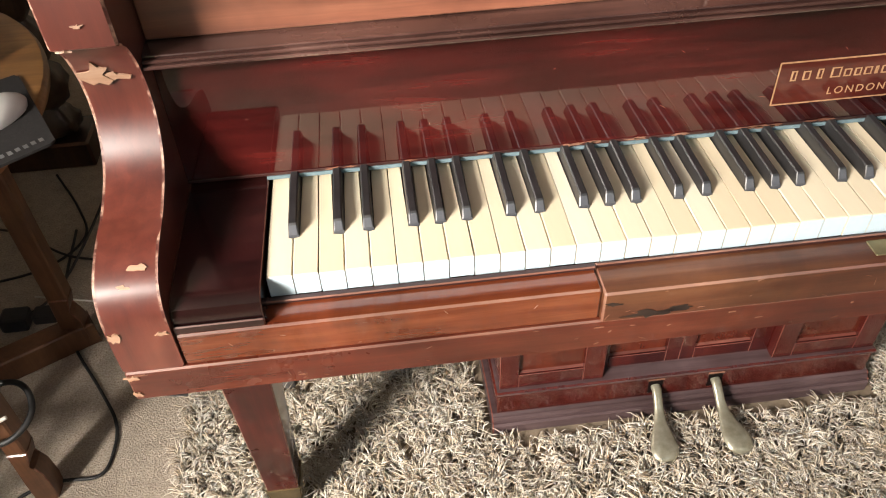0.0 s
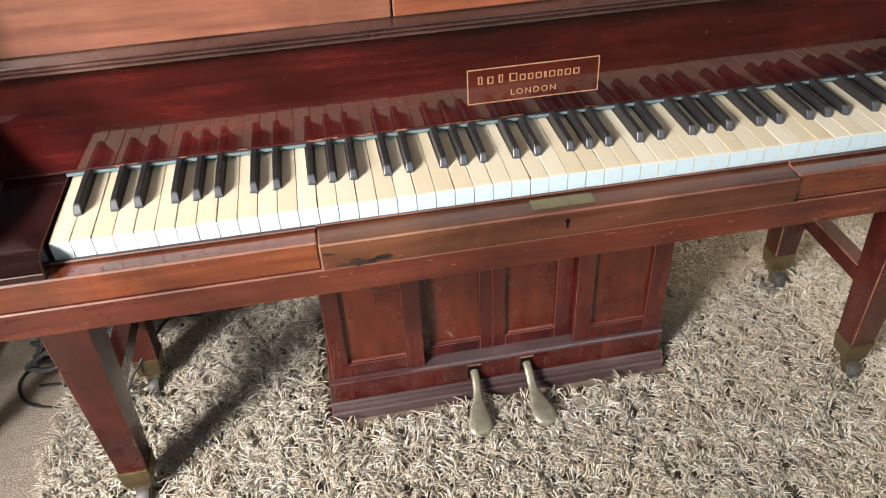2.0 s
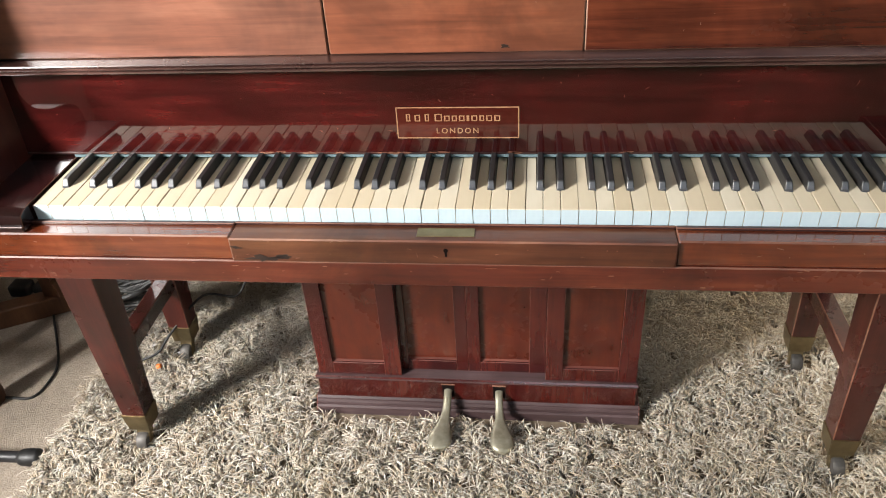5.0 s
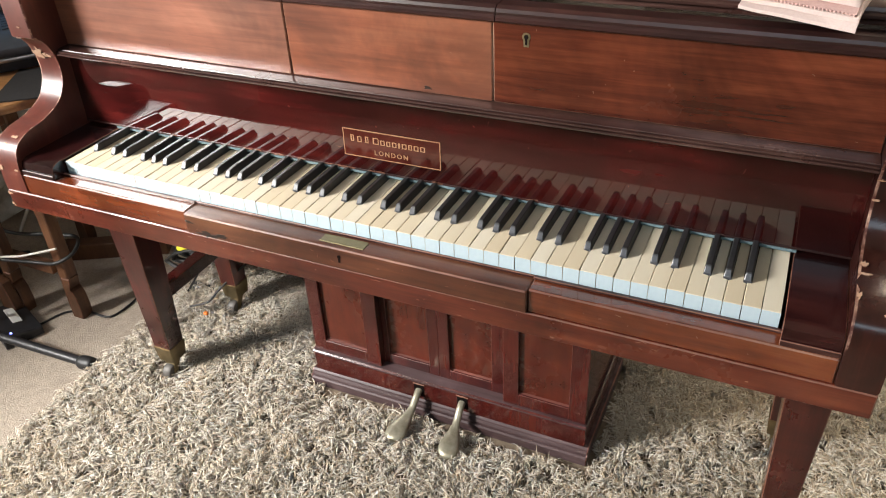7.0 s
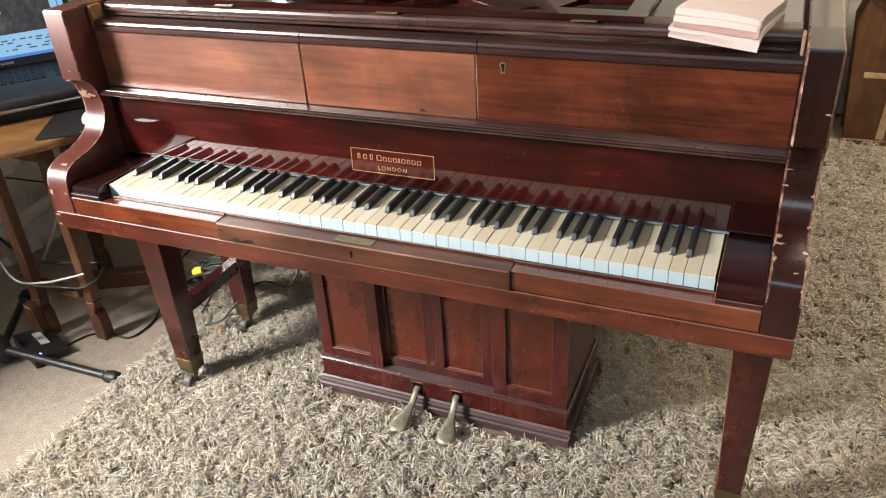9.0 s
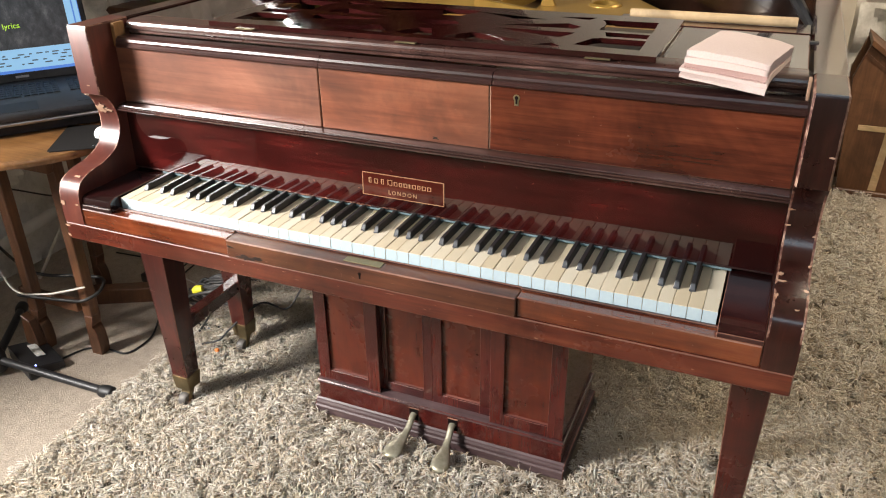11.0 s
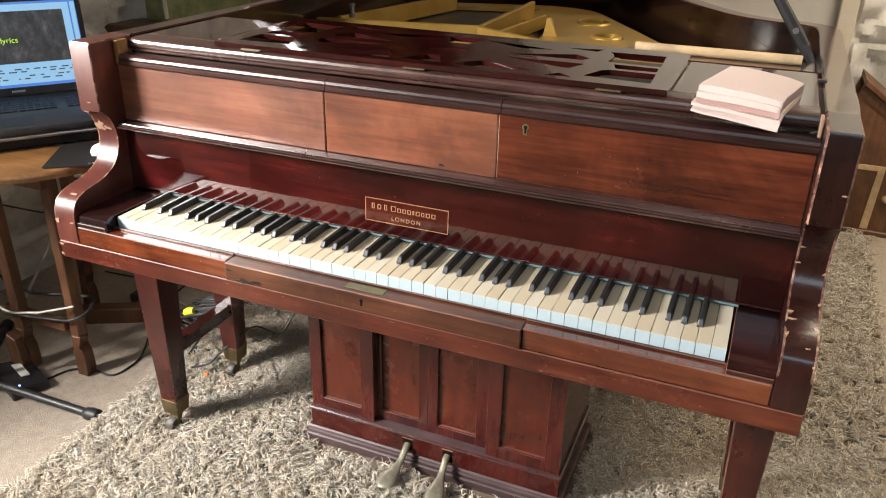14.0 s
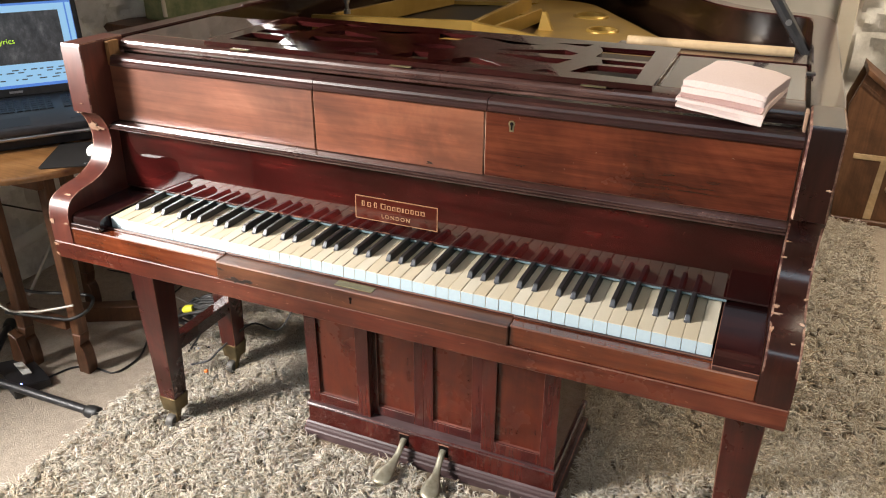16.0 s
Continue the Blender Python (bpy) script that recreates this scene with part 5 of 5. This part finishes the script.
cable("cable", [(-0.90, 0.42, 0.02), (-0.70, 0.185, 0.20), (-0.545, 0.215, 0.20), (-0.48, 0.222, 0.21), (-0.455, 0.262, 0.225), (-0.49, 0.31, 0.235), (-0.58, 0.30, 0.23), (-0.75, 0.28, 0.22), (-1.0, 0.35, 0.25)], 0.005, M_CABLE, "black cable looped round the table leg")
cable("cable", [(-0.95, 0.30, 0.24), (-0.70, 0.175, 0.225), (-0.60, 0.19, 0.222), (-0.53, 0.215, 0.235), (-0.475, 0.232, 0.25)], 0.0032, M_WHITECABLE, "white cable tied across the table legs")
cable("cable", [(-1.05, 0.42, 0.62), (-0.98, 0.60, 0.47), (-0.80, 0.72, 0.40), (-0.6, 0.85, 0.42)], 0.0035, M_CABLE, "black cable hanging behind the table")
cable("cable", [(-1.05, 0.50, 0.36), (-0.95, 0.62, 0.30), (-0.82, 0.75, 0.29)], 0.003, M_CABLE, "thin grey cable hanging by the wall")
cable("cable", [(-1.03, 0.50, 0.02), (-1.0, 0.56, 0.12), (-0.98, 0.66, 0.26), (-0.985, 0.70, 0.34)], 0.0055, M_WHITECABLE, "white cable clipped up the stone wall")
cable("cable", [(-0.70, 0.66, F), (-0.60, 0.72, 0.03), (-0.50, 0.86, 0.14), (-0.44, 0.95, 0.26)], 0.003, M_CABLE, "black lead rising behind the piano")
cable("cable", [(-0.66, 0.74, F), (-0.50, 0.70, F), (-0.36, 0.66, F), (-0.25, 0.62, F)], 0.0022, M_WHITECABLE, "thin pale cable on the carpet")
solo("water_pipe", tube([(-1.06, -0.3, 0.17), (-1.055, 0.3, 0.17), (-1.05, 0.62, 0.21), (-1.05, 1.4, 0.24), (-1.05, 2.0, 0.26)], 0.022, 12, 5), M_PLASTER, (-1.06, -0.3, 0.17), "white painted pipe along the stone wall", "pipe", smooth=60)
plug = thing("power_plug", (-0.67, 0.66, 0.0), "black mains plug on the carpet", "plug")
part("plug_body", box(-0.70, -0.645, 0.64, 0.685, 0.001, 0.035, 0.006, seg=2), M_BLACK, plug)
part("plug_body", box(-0.640, -0.592, 0.655, 0.690, 0.001, 0.026, 0.005, seg=2), M_BLACK, plug)

# coiled leads with a yellow tie, hanging by the back bass leg
coil = thing("coiled_cable", (-0.20, 0.47, 0.06), "bundle of coiled black cables with yellow tape", "cable")
rc = random.Random(2)
for k in range(13):
    a = rc.uniform(-0.022, 0.022)
    b = rc.uniform(-0.020, 0.020)
    pts = [(-0.315 + a, 0.46 + b, 0.13 + b), (-0.26 + b, 0.455 + a, 0.175 + a), (-0.20, 0.46 + b, 0.20 + b), (-0.145 + a, 0.47, 0.205 + a), (-0.13, 0.475 + b, 0.16 + b), (-0.20 + b, 0.47, 0.145 + a), (-0.27 + a, 0.465 + a, 0.115 + b), (-0.315 + a, 0.46 + b, 0.13 + b)]
    part("loop", tube(pts, 0.0044, 6, 5), M_CABLE, coil, "", 60)
part("tape", tube([(-0.275, 0.448, 0.165), (-0.262, 0.447, 0.172), (-0.240, 0.448, 0.180)], [0.011, 0.0145, 0.011], 12, 4), M_YELLOW, coil, "yellow tape band", 50)
cable("cable", [(-0.20, 0.46, 0.15), (-0.25, 0.44, 0.06), (-0.30, 0.43, F), (-0.38, 0.46, F), (-0.40, 0.54, F), (-0.30, 0.60, 0.012), (-0.18, 0.62, 0.04)], 0.0035, M_CABLE, "black lead trailing from the coil")
cable("cable", [(-0.36, 0.50, F), (-0.28, 0.50, F), (-0.19, 0.52, 0.03), (-0.16, 0.50, 0.12)], 0.003, M_CABLE, "black lead beside the leg")
cable("cable", [(-0.20, 0.36, 0.045), (-0.15, 0.38, 0.06), (-0.125, 0.41, 0.09), (-0.05, 0.47, 0.16), (0.02, 0.50, 0.14), (0.05, 0.55, 0.2)], 0.003, M_CABLE, "black lead draped round the stretcher")
solo("cable_joiner", lathe([(0.010, -0.04), (0.014, -0.03), (0.014, 0.03), (0.008, 0.04)], (-0.255, 0.47, 0.018), "x", 12), M_BLACK, (-0.255, 0.47, 0.018), "black inline cable joiner on the carpet", "connector", smooth=50)
solo("orange_clip", box(-0.150, -0.138, 0.352, 0.362, 0.034, 0.044, 0.002), M_ORANGE, (-0.145, 0.357, 0.034), "small orange plastic clip in the rug", "clip")

# carved pedestal behind the table
ped = thing("carved_pedestal", (-0.74, 1.27, 0.0), "blackened carved oak pedestal on a plank base", "pedestal")
part("base_board", box(-0.93, -0.625, 1.205, 1.34, 0.0, 0.075, 0.006, True), [M_CARVED, M_TLEG], ped)
for x in (-0.70, -0.84):
    pts = [(0.03, 0.075), (0.052, 0.09), (0.055, 0.12), (0.035, 0.145), (0.03, 0.155), (0.05, 0.175), (0.062, 0.21), (0.052, 0.25), (0.033, 0.27), (0.045, 0.29), (0.056, 0.33), (0.040, 0.37), (0.03, 0.385), (0.045, 0.41), (0.05, 0.46), (0.035, 0.5), (0.045, 0.52), (0.045, 0.56)]
    bm = lathe(pts, (x, 1.27, 0.0), "z", 32)
    for v in bm.verts:
        a = math.atan2(v.co.y - 1.27, v.co.x - x)
        k = 1 + 0.10 * math.cos(6 * a + v.co.z * 40)
        v.co.x, v.co.y = x + (v.co.x - x) * k, 1.27 + (v.co.y - 1.27) * k
    part("carved_column", bm, M_CARVED, ped, "bulbous carved column", 50)
part("top_board", box(-0.93, -0.62, 1.20, 1.34, 0.5602, 0.60, 0.004), M_CARVED, ped)

# ---------------------------------------------------------------- far side of the room
shelf = solo("window_sill", box(-1.16, -0.96, 1.17, 2.10, 0.800, 0.832, 0.004), M_TLEG, (-1.06, 1.6, 0.80), "dark wooden sill set in the stone wall", "sill", "structure")
book = thing("green_box", (-1.02, 1.55, 0.832), "faded green box with worn cream edges", "box")
part("cover", box(-1.07, -0.965, 1.30, 1.85, 0.832, 1.02, 0.014, seg=3), M_GREEN, book, "faded mottled green cover", 40)
part("worn_edge", tube([(-0.966, 1.303, 0.85), (-0.966, 1.300, 0.93), (-0.966, 1.303, 1.01)], 0.008, 8, 3), M_CREAM, book, "", 50)

board = thing("tilted_cabinet", (1.80, 2.50, 0.0), "brown wooden case with a sloping top by the stone wall", "cabinet")
SLOPE = [(1.560, 0.0), (2.43, 0.0), (2.43, 0.014), (1.568, 0.632), (1.528, 0.500)]
part("side_panel", prism(SLOPE, "y", 2.42, 2.445, 0.002), [M_BROWN, M_TLEG], board, "brown veneered side panel")
part("back_panel", prism(SLOPE, "y", 2.60, 2.625, 0.002), [M_BROWN, M_TLEG], board)
part("top_board", prism([(1.568, 0.634), (1.570, 0.656), (2.45, 0.026), (2.44, 0.009)], "y", 2.405, 2.64, 0.002), [M_BROWN, M_TLEG], board)
part("edge_groove", prism([(1.556, 0.590), (1.560, 0.603), (2.38, 0.016), (2.362, 0.016)], "y", 2.4165, 2.4198), M_TLEG, board, "dark line under the sloping top")
part("foot_board", box(1.548, 2.45, 2.400, 2.4195, 0.0, 0.022, 0.003), M_TLEG, board)
part("pale_strip", box(1.590, 1.722, 2.4165, 2.4198, 0.283, 0.306, 0.001), M_DOWEL, board, "pale worn veneer strip")
part("pale_strip", prism([(1.696, 0.2825), (1.722, 0.2825), (1.712, 0.024), (1.682, 0.024)], "y", 2.4165, 2.4198), M_DOWEL, board, "pale worn veneer strip")
part("knob", lathe([(0.014, 0.0), (0.018, -0.01), (0.010, -0.02)], (1.752, 2.418, 0.170), "y", 14), M_DOWEL, board, "", 40)

# ---------------------------------------------------------------- shag rug
RXA, RXB, RYA, RYB = -0.290, 1.705, -1.05, 2.36
rug = thing("shag_rug", ((RXA + RXB) / 2, 0.6, 0.0), "deep pile beige shag rug under the piano", "rug")
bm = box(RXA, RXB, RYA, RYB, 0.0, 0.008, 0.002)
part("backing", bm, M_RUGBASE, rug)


def pile(x0, x1, y0, y1, density, seed, thick, length, tuft_size=13):
    """Bent three-sided yarns, all in one mesh."""
    g = np.random.default_rng(seed)
    m = max(1, int((x1 - x0) * (y1 - y0) * density / tuft_size))
    cols = max(1, int(math.sqrt(m * (x1 - x0) / (y1 - y0))))
    rows = max(1, m // cols)
    m = rows * cols
    n = m * tuft_size
    k = np.arange(m)
    tx = x0 + (x1 - x0) * (k % cols + 0.5 + g.uniform(-0.6, 0.6, m)) / cols
    ty = y0 + (y1 - y0) * (k // cols + 0.5 + g.uniform(-0.6, 0.6, m)) / rows
    ta, tl = g.uniform(0, 2 * np.pi, m), np.clip(g.normal(0.62, 0.20, m), 0.05, 0.95)
    th = g.uniform(0.78, 1.22, m)
    which = np.arange(n) % m
    ox, oy = g.normal(0, 0.0046, n), g.normal(0, 0.0046, n)
    bx, by = np.clip(tx[which] + ox, x0, x1), np.clip(ty[which] + oy, y0, y1)
    keep = ~((bx > BX0 - 0.028) & (bx < BX1 + 0.024) & (by > BY - 0.040) & (by < BB))
    bx, by, which, ox, oy = bx[keep], by[keep], which[keep], ox[keep], oy[keep]
    n = len(bx)
    sway = 2.2 * np.sin(bx * 9 + 1.7 * np.sin(by * 7)) + 1.9 * np.cos(by * 11 + 2.1 * np.sin(bx * 5))
    lie = 0.30 * sway + ta[which]
    ang = np.arctan2(np.sin(lie) + 75 * oy, np.cos(lie) + 75 * ox) + g.normal(0, 0.28, n)
    ln = length * th[which] * g.uniform(0.75, 1.15, n)
    lean = np.clip(tl[which] + g.normal(0, 0.16, n), 0.1, 0.98)
    near = (bx > BX0 - 0.06) & (bx < BX1 + 0.06) & (by > BY - 0.10) & (by < BB)
    ln = np.where(near, ln * 0.72, ln)
    for fx, fy in ((-0.094, 0.150), (-0.106, 0.425), (1.297, 0.160), (1.296, 0.45)):
        ln = np.where((bx - fx) ** 2 + (by - fy) ** 2 < 0.055 ** 2, ln * 0.5, ln)
    d = np.stack([np.cos(ang), np.sin(ang)], 1)
    s = np.stack([-np.sin(ang), np.cos(ang)], 1)
    rad = thick * g.uniform(0.75, 1.25, n)
    curl = g.normal(0, 0.42, n)
    tuft = np.sin(bx * 61 + 2.3 * np.sin(by * 37)) * np.sin(by * 53 + 2.0 * np.sin(bx * 41))
    ln = ln * (1 + 0.18 * tuft)
    tip = g.uniform(0.62, 0.98, n)
    NV = 10
    verts = np.zeros((n, NV, 3))
    levels = ((0.0, 0.0, 0.8), (0.34, 0.74, 1.0), (0.84, 0.95, 0.85))
    for li, (run, up, k) in enumerate(levels):
        cx = bx + d[:, 0] * ln * lean * run + s[:, 0] * curl * ln * run * run
        cy = by + d[:, 1] * ln * lean * run + s[:, 1] * curl * ln * run * run
        cz = 0.007 + ln * up * (tip if li == 2 else 1.0) * np.sqrt(1 - 0.75 * lean ** 2)
        for j in range(3):
            a = 2 * np.pi * j / 3 + 0.5
            verts[:, li * 3 + j, 0] = cx + s[:, 0] * rad * k * np.cos(a)
            verts[:, li * 3 + j, 1] = cy + s[:, 1] * rad * k * np.cos(a)
            verts[:, li * 3 + j, 2] = cz + rad * k * np.sin(a) + d[:, 0] * 0
    verts[:, 9, 0] = bx + d[:, 0] * ln * lean * 1.02 + s[:, 0] * curl * ln * 1.1
    verts[:, 9, 1] = by + d[:, 1] * ln * lean * 1.02 + s[:, 1] * curl * ln * 1.1
    verts[:, 9, 2] = 0.007 + ln * 0.86 * tip * np.sqrt(1 - 0.75 * lean ** 2)
    quads = [(a + j, a + (j + 1) % 3, a + 3 + (j + 1) % 3, a + 3 + j) for a in (0, 3) for j in range(3)]
    tris = [(6 + j, 6 + (j + 1) % 3, 9) for j in range(3)]
    base = (np.arange(n) * NV)[:, None]
    q = (base[:, :, None] + np.array(quads)[None]).reshape(n, -1)
    t = (base[:, :, None] + np.array(tris)[None]).reshape(n, -1)
    loops = np.concatenate([q, t], 1).astype(np.int32).ravel()
    sizes = np.tile(np.array([4] * 6 + [3] * 3, np.int32), n)
    starts = np.concatenate([[0], np.cumsum(sizes)[:-1]]).astype(np.int32)
    me = bpy.data.meshes.new("shag_layer")
    me.vertices.add(n * NV)
    me.loops.add(len(loops))
    me.polygons.add(len(sizes))
    verts -= np.array(ORIGIN[rug])
    me.vertices.foreach_set("co", verts.ravel())
    me.loops.foreach_set("vertex_index", loops)
    me.polygons.foreach_set("loop_start", starts)
    me.polygons.foreach_set("use_smooth", np.ones(len(sizes), bool))
    me.update(calc_edges=True)
    me.materials.append(M_YARN)
    ob = new("shag_layer", me)
    ob.parent = rug
    tagged(ob, "tangled beige and brown yarn pile", kind="stuff")


pile(RXA, RXB, -0.40, 0.78, 44000, 1, 0.0014, 0.034)
pile(RXA, RXB, -0.40, 0.78, 12000, 7, 0.0024, 0.024)
pile(1.15, RXB, 0.78, RYB, 26000, 2, 0.0018, 0.034)
pile(RXA, 1.15, 0.78, RYB, 8500, 3, 0.0046, 0.036, 4)
pile(RXA, RXB, RYA, -0.40, 9500, 4, 0.0044, 0.034, 4)
